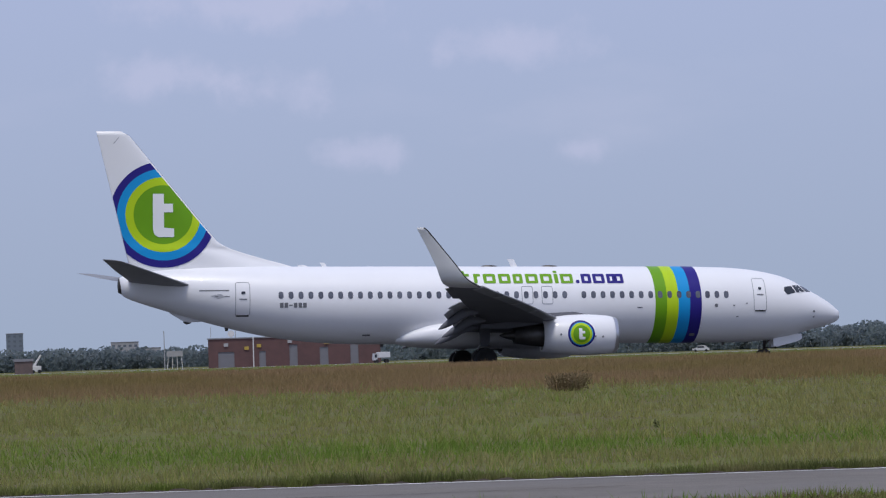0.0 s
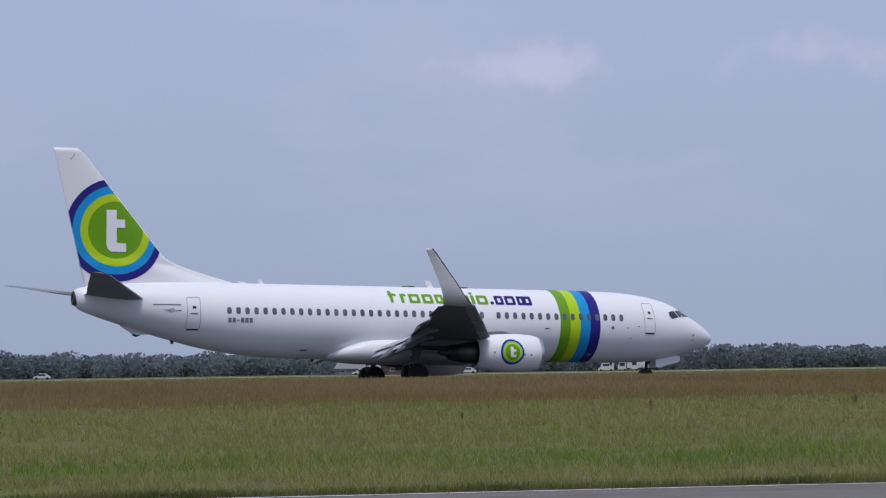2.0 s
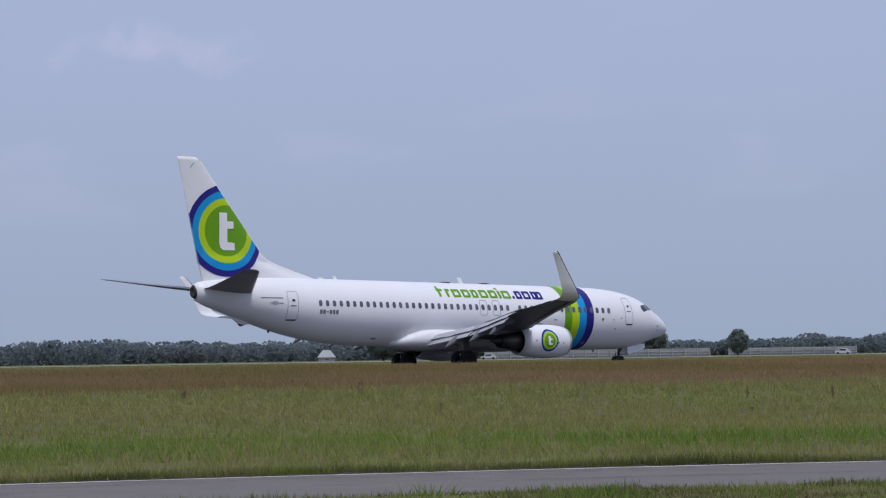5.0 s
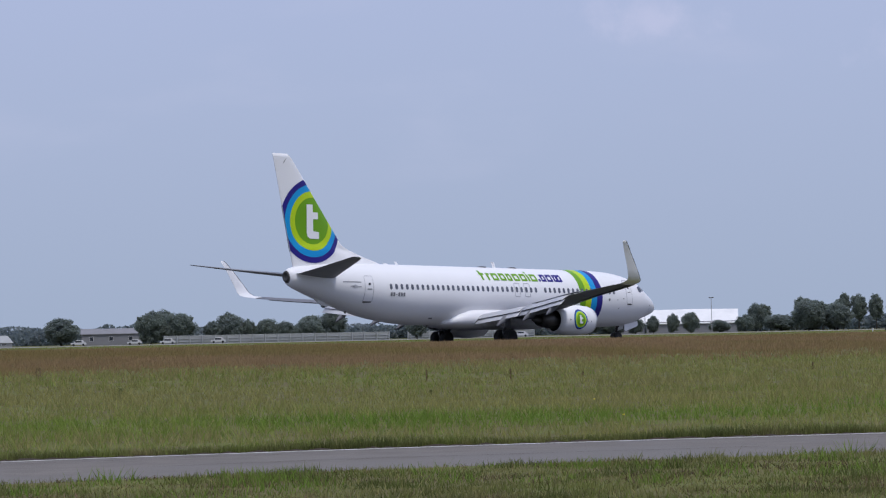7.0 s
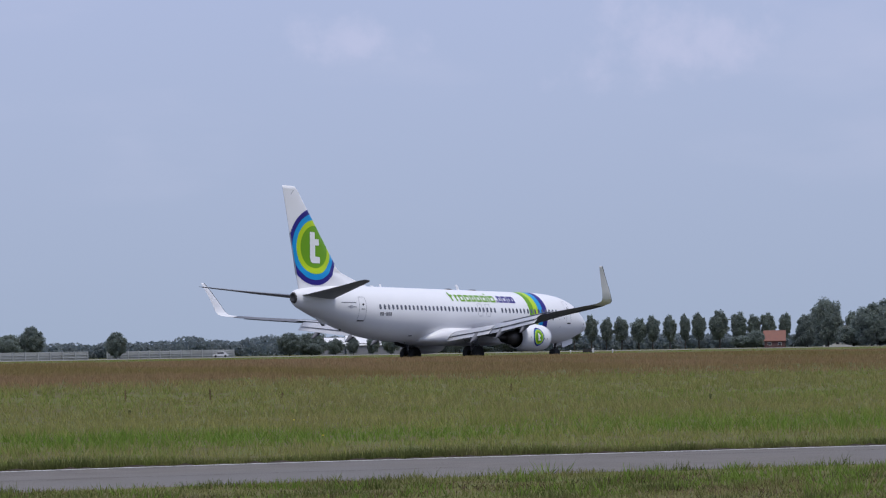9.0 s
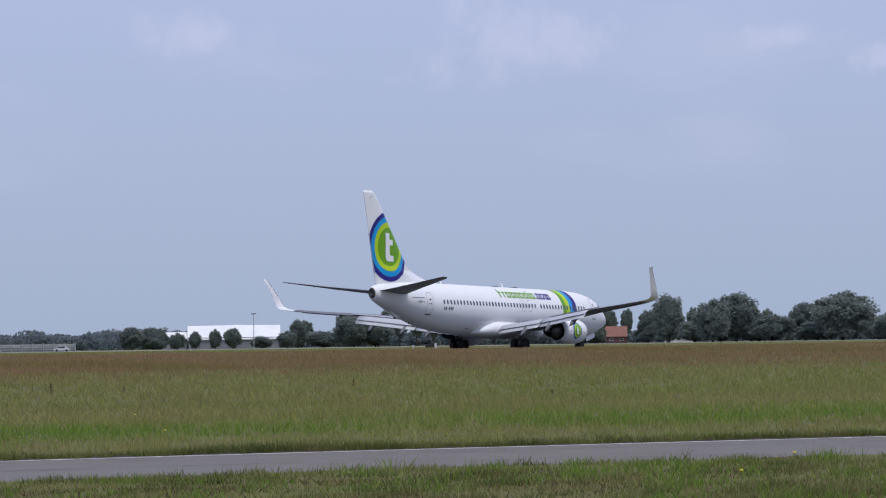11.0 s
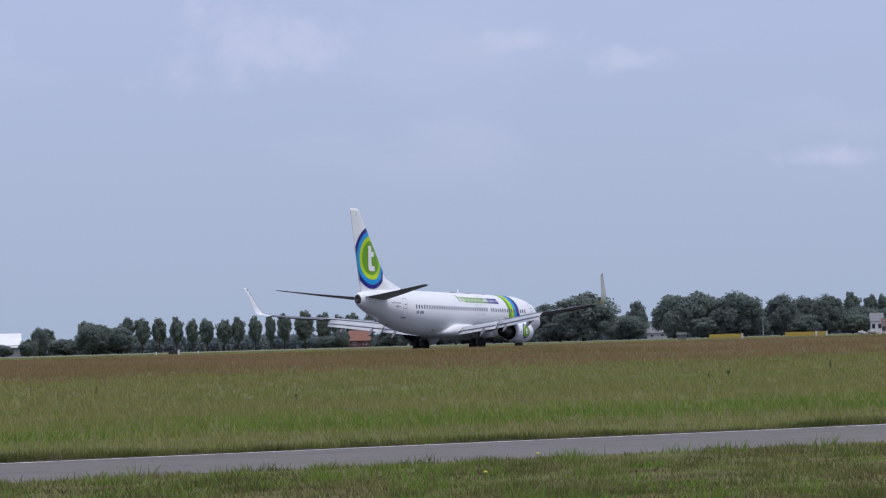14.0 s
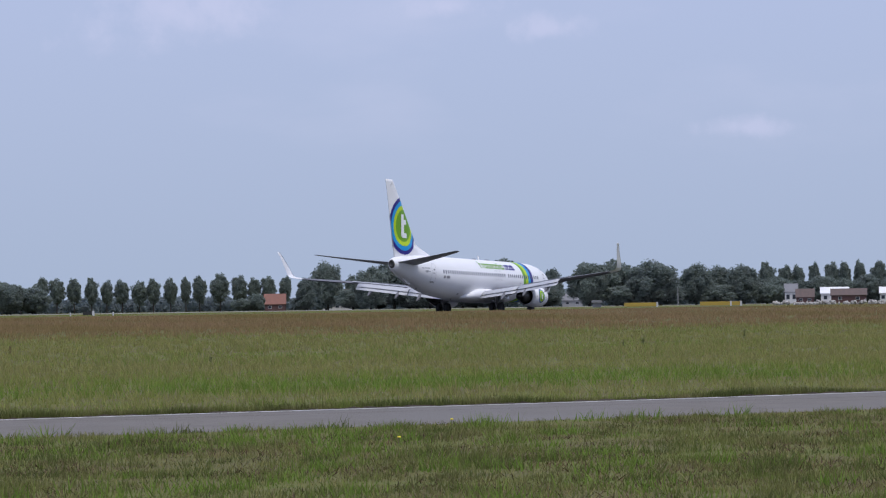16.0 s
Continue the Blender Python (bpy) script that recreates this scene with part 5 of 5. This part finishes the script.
def block(name, x, y, wide, deep, high, mat, label, category, rows=0):
    b = empty(name, facing(x, y))
    tagged(b, label, category)
    bm = bmesh.new()
    box(bm, (-wide / 2, -deep / 2, -0.3), (wide / 2, deep / 2, high))
    part("wall", bm, mat, b)
    bm = bmesh.new()
    box(bm, (-wide / 2 - 0.2, -deep / 2 - 0.2, high), (wide / 2 + 0.2, deep / 2 + 0.2, high + 0.5))
    part("roof", bm, GREY_ROOF, b)
    for r in range(rows):
        n = max(2, int(wide / 3.2))
        for i in range(n):
            bm = bmesh.new()
            px, z = -wide / 2 + wide * (i + 0.5) / n, high * (r + 0.5) / rows
            box(bm, (px - 0.9, -deep / 2 - 0.12, z - 0.7), (px + 0.9, -deep / 2 - 0.02, z + 0.7))
            part("window", bm, FAR_PANE, b)
    return b


TOWER_GREY = material("blue_grey_facade", (0.16, 0.19, 0.23), 0.8, other=(0.13, 0.16, 0.20), size=0.2)
block("tower_block", 373, 2270, 12, 12, 27.4, TOWER_GREY, "distant blue-grey tower block above trees", "tower block", 8)
block("office_building", 391, 1962, 17, 10, 16.5, CONCRETE, "distant pale grey office building", "office building", 4)
block("office_building", 405, 1955, 14, 10, 12.5, CONCRETE, "distant pale grey office annex", "office building", 3)
block("storage_box", 107, 641, 3.6, 2.5, 2.5, DULL_ROOF, "dark brown site container on grass", "container")
block("utility_box", 537, 269, 1.6, 1.0, 0.9, STEEL_DOOR, "grey utility box on the airfield grass", "utility box")


def gantry():
    g = empty("gantry", facing(160, 743))
    tagged(g, "pale steel gantry frame on the far airfield", "gantry")
    for x in (-1.8, -0.6, 0.6, 1.8):
        bm = bmesh.new()
        tube(bm, (x, 0, -0.2), (x * 0.8, 0, 4.2), 0.10)
        part("post", bm, RENDERED, g)
    bm = bmesh.new()
    box(bm, (-1.9, -0.3, 2.9), (1.9, 0.3, 4.2))
    part("panel", bm, CONCRETE, g)
    c = empty("loader", facing(118, 690))
    tagged(c, "small white crane with raised boom", "crane")
    bm = bmesh.new()
    box(bm, (-1.2, -0.8, 0.3), (1.0, 0.8, 1.6), 0.1)
    part("body", bm, RENDERED, c)
    bm = bmesh.new()
    tube(bm, (-0.6, 0, 1.5), (1.0, 0, 4.0), 0.28, 0.2)
    part("boom", bm, RENDERED, c)
    for x in (-0.8, 0.6):
        for s in (-0.7, 0.7):
            bm = bmesh.new()
            tube(bm, (x, s, 0.4), (x, s * 1.3, 0.4), 0.42)
            part("wheel", bm, TYRE, c)


gantry()


def guidance_sign(x, y, wide, label, mat=SIGN_YELLOW, high=0.78):
    s = empty("airfield_sign", facing(x, y))
    tagged(s, label, "airfield sign")
    bm = bmesh.new()
    box(bm, (-wide / 2, -0.12, 0.12), (wide / 2, 0.12, high), 0.02)
    part("panel", bm, mat, s)
    bm = bmesh.new()
    box(bm, (wide / 2 + 0.005, -0.16, 0.0), (wide / 2 + 0.3, 0.16, high + 0.1))
    part("end_post", bm, VAN_WHITE, s, "white end post")
    for px in np.linspace(-wide * 0.4, wide * 0.4, 3):
        bm = bmesh.new()
        tube(bm, (px, 0, -0.1), (px, 0, 0.13), 0.05)
        part("leg", bm, STEEL_DOOR, s)


guidance_sign(504, 244, 5.6, "long yellow airfield sign with white end post")
guidance_sign(509, 232, 5.2, "long yellow airfield sign with white end post")
guidance_sign(520, 233, 1.6, "short yellow airfield sign with white end post")
guidance_sign(341, 245, 1.2, "small black airfield marker box with white post", SOOT, 0.55)
for px, py in ((340, 247), (342.5, 242)):
    m = empty("marker_post", facing(px, py))
    tagged(m, "short white marker post on airfield grass", "marker post")
    bm = bmesh.new()
    tube(bm, (0, 0, -0.1), (0, 0, 0.36), 0.09)
    part("shaft", bm, VAN_WHITE, m)
    bm = bmesh.new()
    tube(bm, (0, 0, 0.36), (0, 0, 0.44), 0.12, 0.06)
    part("cap", bm, VAN_WHITE, m)


def rubble_heap():
    rng = np.random.default_rng(9)
    bm = bmesh.new()
    m = facing(556, 233)
    for i in range(150):
        x = rng.uniform(-8, 14)
        top = 0.55 + 0.35 * math.sin(x * 0.8) + 0.2 * math.sin(x * 2.1)
        c = m @ Vector((x, rng.uniform(-1.5, 1.5), rng.uniform(0, max(0.25, top * 0.7))))
        r = bmesh.ops.create_icosphere(bm, subdivisions=1, radius=rng.uniform(0.2, 0.45))
        for v in r["verts"]:
            v.co = Vector([v.co[k] * rng.uniform(0.7, 1.2) for k in range(3)]) + c
    ob = new("rubble", mesh_of("rubble", bm, RUBBLE))
    tagged(ob, "long low heap of pale rubble beside the signs", "rubble", kind="stuff")


rubble_heap()


def fence(x0, y0, x1, y1, high, label):
    f = empty("fence")
    tagged(f, label, "fence")
    p, q = Vector((x0, y0, 0)), Vector((x1, y1, 0))
    n = int((q - p).length / 3.5)
    for i in range(n + 1):
        c = p.lerp(q, i / n)
        bm = bmesh.new()
        box(bm, (c.x - 0.16, c.y - 0.16, -0.2), (c.x + 0.16, c.y + 0.16, high))
        part("post", bm, PALE, f)
    for z in (0.6, 1.4, 2.2, 3.0):
        if z < high:
            bm = bmesh.new()
            tube(bm, p + Vector((0, 0, z)), q + Vector((0, 0, z)), 0.12, n=6)
            part("rail", bm, PALE, f)
    u = (q - p).normalized()
    side = Vector((-u.y, u.x, 0)) * 0.4
    bm = bmesh.new()
    loft(bm, [[c + side + Vector((0, 0, z)) + side * k for z, k in ((-0.1, 0), (high * 0.9, 0), (high * 0.9, 0.2), (-0.1, 0.2))] for c in (p, q)])
    part("screen", bm, PALE, f, "pale grey windbreak screen")


fence(608, 690, 664, 655, 2.4, "long pale grey airfield blast fence with posts")
fence(790, 770, 817, 736, 2.8, "long pale grey airfield screen fence with posts")


# ---- weeds in the field ----
def weed(name, x, y, wide, high, n, mat, label):
    rng = np.random.default_rng(int(x * 7 + y))
    z = rise(y)
    w = empty(name, pose(x, y, z))
    tagged(w, label, "bush" if name == "bush" else "weed")
    bm = bmesh.new()
    tips = []
    for i in range(n // 3 if name == "bush" else max(5, n // 12)):
        a, r = rng.uniform(0, math.tau), wide / 2 * math.sqrt(rng.uniform(0, 1))
        tip = Vector((r * math.cos(a), r * math.sin(a), high * rng.uniform(0.6, 1.0)))
        tube(bm, (tip.x * 0.55, tip.y * 0.55, -0.05), tip, 0.012, 0.005, 3 if name == "bush" else 5)
        tips.append(tip)
    part("stem", bm, mat, w)
    pts = np.array([np.array(tips[i % len(tips)]) * ((rng.uniform(0.6, 1.05),) * 2 + (rng.uniform(0.1, 1.0),)) + rng.normal(0, wide * 0.05, 3) for i in range(n)])
    leaves = new("leaf_clump", blank(*leaf_cards(rng, pts, 0.035), "leaf_clump", mat))
    leaves.parent = w
    leaves["kind"] = "stuff"


weed("bush", 31.25, 90.0, 1.5, 0.55, 620, TWIG, "low reddish-brown bush in tall grass")
for x, y, wide, high, mat in ((43.5, 78.5, 0.35, 0.55, WEED), (24.2, 64, 0.3, 0.4, WEED), (65.5, 63.0, 0.25, 0.45, WEED), (75.2, 72.5, 0.12, 0.9, TWIG), (78.5, 71.8, 0.10, 1.0, TWIG), (80.5, 70.4, 0.3, 0.6, TWIG), (94, 71, 0.2, 0.7, TWIG),
                             (112, 55, 0.4, 0.9, WEED), (120, 58, 0.3, 0.8, WEED), (140, 62.3, 0.5, 1.0, WEED), (86, 57, 0.3, 0.6, WEED), (60, 70, 0.3, 0.6, WEED), (52, 82, 0.5, 0.8, TWIG), (61, 84, 0.5, 0.9, TWIG), (70, 86, 0.6, 0.9, TWIG)):
    weed("tall_weed", x, y, wide * 0.4, high * 0.42, 40, mat, "single tall dark weed standing in the grass")


# ---- grass ----
BENDS = (-10, 60, 75, 90, 105, 117, 122, 129, 132, 180, 240, 500)


def rise_all(y):
    return np.interp(y, BENDS, [rise(k) for k in BENDS])


def road_all(x):
    xs = np.arange(-80, 260, 2.0)
    return np.interp(x, xs, [road_far(k) for k in xs])


def brown_edge(x):
    return np.interp(x, (-40, 28, 125, 260), (106, 94, 84, 66))


def blades(name, label, rng, x, y, high, wide, mat, lean=0.35):
    n = len(x)
    z = rise_all(y)
    a = rng.uniform(0, math.tau, n)
    dx, dy = np.cos(a) * wide / 2, np.sin(a) * wide / 2
    b = rng.uniform(0, math.tau, n)
    k = high * lean * rng.uniform(0, 1, n)
    tip = np.stack([x + np.cos(b) * k, y + np.sin(b) * k, z + high], 1)
    v = np.stack([np.stack([x - dx, y - dy, z - 0.02], 1), np.stack([x + dx, y + dy, z - 0.02], 1), tip], 1).reshape(-1, 3)
    ob = new(name, blank(v, np.arange(3 * n).reshape(n, 3), name, mat))
    return tagged(ob, label, "grass", kind="stuff")


def tufts(rng, n, r0, r1, spread=0.10):
    """Places over the wedge of field between two distances, gathered in tufts of eight."""
    k = n // 8
    az, r = np.radians(rng.uniform(4, 74, k)), rng.uniform(r0, r1, k)
    cx, cy = np.repeat(r * np.sin(az), 8), np.repeat(r * np.cos(az), 8)
    s = np.repeat(rng.uniform(0.6, 1.3, k), 8)
    return cx + rng.normal(0, spread, 8 * k), cy + rng.normal(0, spread, 8 * k), s


def wave(x, y, size, seed):
    """Slow uneven variation over the field, 0 to 1."""
    rng = np.random.default_rng(seed)
    out = np.zeros(len(x))
    for i in range(7):
        a, f = rng.uniform(0, math.tau), rng.uniform(0.5, 1.9) / size
        out += np.sin((x * math.cos(a) + y * math.sin(a)) * f * math.tau + rng.uniform(0, math.tau))
    return 0.5 + out / 10


def make_grass():
    rng = np.random.default_rng(5)
    # near verge
    x, y, s = tufts(rng, 520000, 24, 62, 0.10)
    gap = np.clip(0.9 * wave(x, y, 4, 1) + 1.3 * wave(x, y, 1.3, 11) - 0.58, 0, 1.25)
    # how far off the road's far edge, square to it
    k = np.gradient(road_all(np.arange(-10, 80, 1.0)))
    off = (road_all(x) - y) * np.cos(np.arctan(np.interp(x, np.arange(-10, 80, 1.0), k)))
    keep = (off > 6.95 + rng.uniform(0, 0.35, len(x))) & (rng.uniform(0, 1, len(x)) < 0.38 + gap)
    x, y, s, gap = x[keep], y[keep], s[keep], gap[keep]
    dry = rng.uniform(0, 1, len(x)) < np.clip(1.0 - gap * 1.25, 0.06, 0.85)
    high = s * rng.uniform(0.035, 0.10, len(x)) * (0.5 + gap ** 1.6)
    wide = rng.uniform(0.010, 0.022, len(x))
    blades("verge_grass", "mixed short green verge grass along the road", rng, x[~dry], y[~dry], high[~dry], wide[~dry], VERGE, 1.1)
    blades("dry_grass", "dry straw-coloured grass in the verge", rng, x[dry], y[dry], high[dry] * 0.8, wide[dry], STRAW, 1.6)
    # lush clumps and trampled brown patches in the verge
    for name, label, n, per, spread, h0, h1, mat in (("verge_grass", "lush bright green grass clumps in the verge", 520, 46, 0.15, 0.08, 0.21, LUSH), ("dry_grass", "trampled brown grass and soil crumbs in the verge", 760, 80, 0.28, 0.03, 0.09, THATCH)):
        az, r = np.radians(rng.uniform(14, 70, n)), rng.uniform(24, 54, n)
        cx, cy = np.repeat(r * np.sin(az), per), np.repeat(r * np.cos(az), per)
        px, py = cx + rng.normal(0, spread * 1.8, n * per), cy + rng.normal(0, spread, n * per)
        s = np.repeat(rng.uniform(0.5, 1.15, n), per)
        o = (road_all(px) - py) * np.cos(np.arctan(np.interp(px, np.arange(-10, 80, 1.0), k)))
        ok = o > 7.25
        px, py, s = px[ok], py[ok], s[ok]
        blades(name, label, rng, px, py, s * rng.uniform(h0, h1, len(px)), rng.uniform(0.012, 0.024, len(px)), mat, 1.2 if mat is LUSH else 3.0)
    # field beyond the road
    x, y, s = tufts(rng, 640000, 34, 215, 0.11)
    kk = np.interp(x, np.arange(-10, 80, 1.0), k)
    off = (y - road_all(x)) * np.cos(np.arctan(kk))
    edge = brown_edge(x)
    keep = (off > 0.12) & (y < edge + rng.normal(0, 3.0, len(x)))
    x, y, s, off = x[keep], y[keep], s[keep], off[keep]
    w = wave(x, y, 16, 2)
    pale = np.exp(-((off - 5.5) / 3.2) ** 2) * 0.70 + 0.55 * np.clip((off - 17) / 10, 0, 1) + 0.06
    dry = rng.uniform(0, 1, len(x)) < np.clip(pale * (0.5 + w), 0.05, 0.75)
    high = s * rng.uniform(0.10, 0.24, len(x)) * (0.55 + 0.8 * w) * np.interp(off, (0, 1.0, 6.0), (0.5, 0.6, 1.0))
    wide = rng.uniform(0.014, 0.028, len(x)) * (1 + off / 60)
    rich = ~dry & (rng.uniform(0, 1, len(x)) < 1.5 * np.exp(-((off - 13.5) / 4.5) ** 2) * np.clip(2.2 * wave(x, y, 22, 41) - 0.45, 0, 1))
    blades("field_grass", "rich green grass in a band along the meadow", rng, x[rich], y[rich], high[rich], wide[rich], LUSH, 1.2)
    rest = ~dry & ~rich
    blades("field_grass", "knee-high green meadow grass on the airfield", rng, x[rest], y[rest], high[rest], wide[rest], BLADE, 1.2)
    blades("dry_grass", "pale dry seed stalks among green grass", rng, x[dry], y[dry], high[dry] * 1.1, wide[dry] * 0.8, STRAW, 1.0)
    # rank growth hanging over the road's far edge
    n = 42000
    ex = np.repeat(rng.uniform(2, 62, n // 7), 7) + rng.normal(0, 0.10, 7 * (n // 7))
    ey = road_all(ex) + 0.12 + rng.gamma(1.5, 0.22, len(ex))
    lush = wave(ex, ey, 5, 21)
    eh = rng.uniform(0.07, 0.17, len(ex)) * (0.5 + lush)
    blades("roadside_grass", "rank olive-green grass along the road edge", rng, ex, ey, eh, rng.uniform(0.014, 0.028, len(ex)), VERGE, 0.8)
    # tall seeding grass on the bank
    x, y, s = tufts(rng, 620000, 60, 300, 0.14)
    keep = (y > brown_edge(x) - 1.0 + rng.normal(0, 2.8, len(x))) & (y < 123)
    x, y, s = x[keep], y[keep], s[keep]
    r = np.hypot(x, y)
    high = s * rng.uniform(0.16, 0.32, len(x)) * np.where(y > 104, np.interp(x, (50, 210), (0.9, 0.35)), 1.0)
    wide = rng.uniform(0.016, 0.032, len(x)) * (0.6 + r / 160)
    blades("seed_grass", "tall reddish-brown seeding grass on the bank", rng, x, y, high, wide, SEED, 0.8)
    # close-grown crest of the bank
    n = 290000
    az = np.radians(rng.uniform(5, 73, n))
    y = 123.5 - 30 * rng.uniform(0, 1, n) ** 1.4
    x = y * np.tan(az)
    keep = y > brown_edge(x) + 2 + rng.normal(0, 2.5, n)
    x, y, n = x[keep], y[keep], int(keep.sum())
    high = rng.uniform(0.10, 0.22, n) * (0.8 + 0.4 * wave(x, y, 9, 31)) * np.interp(x, (50, 210), (1.0, 0.35))
    blades("seed_grass", "close reddish-brown grass along the crest of the bank", rng, x, y, high, rng.uniform(0.03, 0.06, n) * (1 + x / 160), SEED, 0.7)
    # low grass beyond the runway
    x, y, s = tufts(rng, 60000, 190, 560, 0.5)
    keep = (y > 181)
    x, y = x[keep], y[keep]
    blades("far_grass", "short pale green grass beyond the runway", rng, x, y, rng.uniform(0.05, 0.12, len(x)), rng.uniform(0.1, 0.3, len(x)), BLADE)
    # a few yellow flowers
    for fx, fy in ((33.0, 19.2), (38.4, 21.5), (62.2, 22.3), (57.0, 49.5), (46.2, 39.4)):
        fl = empty("flower", pose(fx, fy, rise(fy)))
        tagged(fl, "small yellow wild flower in the grass", "flower")
        bm = bmesh.new()
        tube(bm, (0, 0, -0.02), (0.02, 0, 0.15), 0.005, n=5)
        part("stem", bm, WEED, fl)
        bm = bmesh.new()
        loft(bm, [[(0.02 + q * math.cos(i * math.tau / 9), q * math.sin(i * math.tau / 9), 0.15 + dz) for i in range(9)] for q, dz in ((0.008, 0), (0.026, 0.010), (0.018, 0.022))])
        part("blossom", bm, PETAL, fl, "yellow blossom")


STRAW = material("straw_blade", (0.315, 0.295, 0.115), 0.85, other=(0.275, 0.25, 0.097), size=0.3, amount=0.8, island=0.1, spec=0.08, thin=0.4)
LUSH = material("lush_blade", (0.155, 0.25, 0.04), 0.8, other=(0.195, 0.26, 0.052), size=0.6, amount=0.8, island=0.15, spec=0.1, thin=0.4)
THATCH = material("brown_thatch", (0.15, 0.10, 0.06), 0.9, other=(0.09, 0.07, 0.045), size=0.3, amount=0.9, island=0.4, spec=0.08)
PETAL = material("yellow_petal", (0.75, 0.60, 0.03), 0.6)
make_grass()

# seconds, place of the main gear on the runway, heading, pitch, bank (degrees)
TAXI = (
    (0.0, 49.87, 157.77, -5.53, 0.24, -0.81),
    (0.5, 57.50, 156.83, -4.92, 0.14, -0.84),
    (1.0, 65.72, 155.83, -4.34, 0.09, -0.88),
    (1.5, 73.34, 154.97, -3.88, 0.07, -0.90),
    (2.0, 81.42, 154.09, -3.49, 0.08, -0.88),
    (2.5, 89.17, 153.33, -3.17, 0.08, -0.85),
    (3.0, 97.19, 152.56, -2.80, 0.09, -0.89),
    (3.5, 104.81, 151.94, -2.32, 0.08, -0.92),
    (6.0, 143.79, 149.27, 1.19, -0.10, -0.38),
    (6.5, 151.25, 148.93, 1.82, -0.13, -0.31),
    (7.0, 159.07, 148.62, 2.37, -0.19, -0.29),
    (7.5, 166.48, 148.53, 2.77, -0.27, -0.33),
    (8.0, 174.13, 148.39, 3.09, -0.32, -0.37),
    (8.5, 181.24, 148.45, 3.34, -0.34, -0.43),
    (11.0, 215.82, 148.91, 4.97, -0.07, -0.35),
    (11.5, 222.30, 149.20, 5.14, -0.03, -0.38),
    (12.0, 228.85, 149.42, 5.21, 0.01, -0.37),
    (12.5, 235.07, 149.74, 5.23, 0.01, -0.32),
    (13.0, 241.21, 150.01, 5.23, 0.02, -0.24),
    (13.5, 247.16, 150.33, 5.24, 0.03, -0.19),
    (14.0, 253.12, 150.57, 5.28, 0.04, -0.19),
    (14.5, 258.81, 150.91, 5.32, 0.07, -0.19),
    (15.0, 264.50, 151.19, 5.35, 0.08, -0.17),
    (15.5, 270.01, 151.56, 5.37, 0.08, -0.23),
    (16.0, 275.62, 151.89, 5.37, 0.08, -0.29),
)


def motions():
    rows = [(t, pose(x, y, 0, bank, pitch, yaw)) for t, x, y, yaw, pitch, bank in TAXI]
    walk(AIRLINER, rows)
    # the wheels roll with the way gone
    way = [0.0]
    for p, q in zip(TAXI, TAXI[1:]):
        way.append(way[-1] + math.hypot(q[1] - p[1], q[2] - p[2]))
    times = [r[0] for r in TAXI]
    steps = [i / FPS for i in range(481)]
    for hub, a, b, r in WHEELS:
        walk(hub, [(t, Matrix.LocRotScale(plain(a, b, r), Euler((0, float(np.interp(t, times, way)) / r, 0)), None)) for t in steps])


motions()
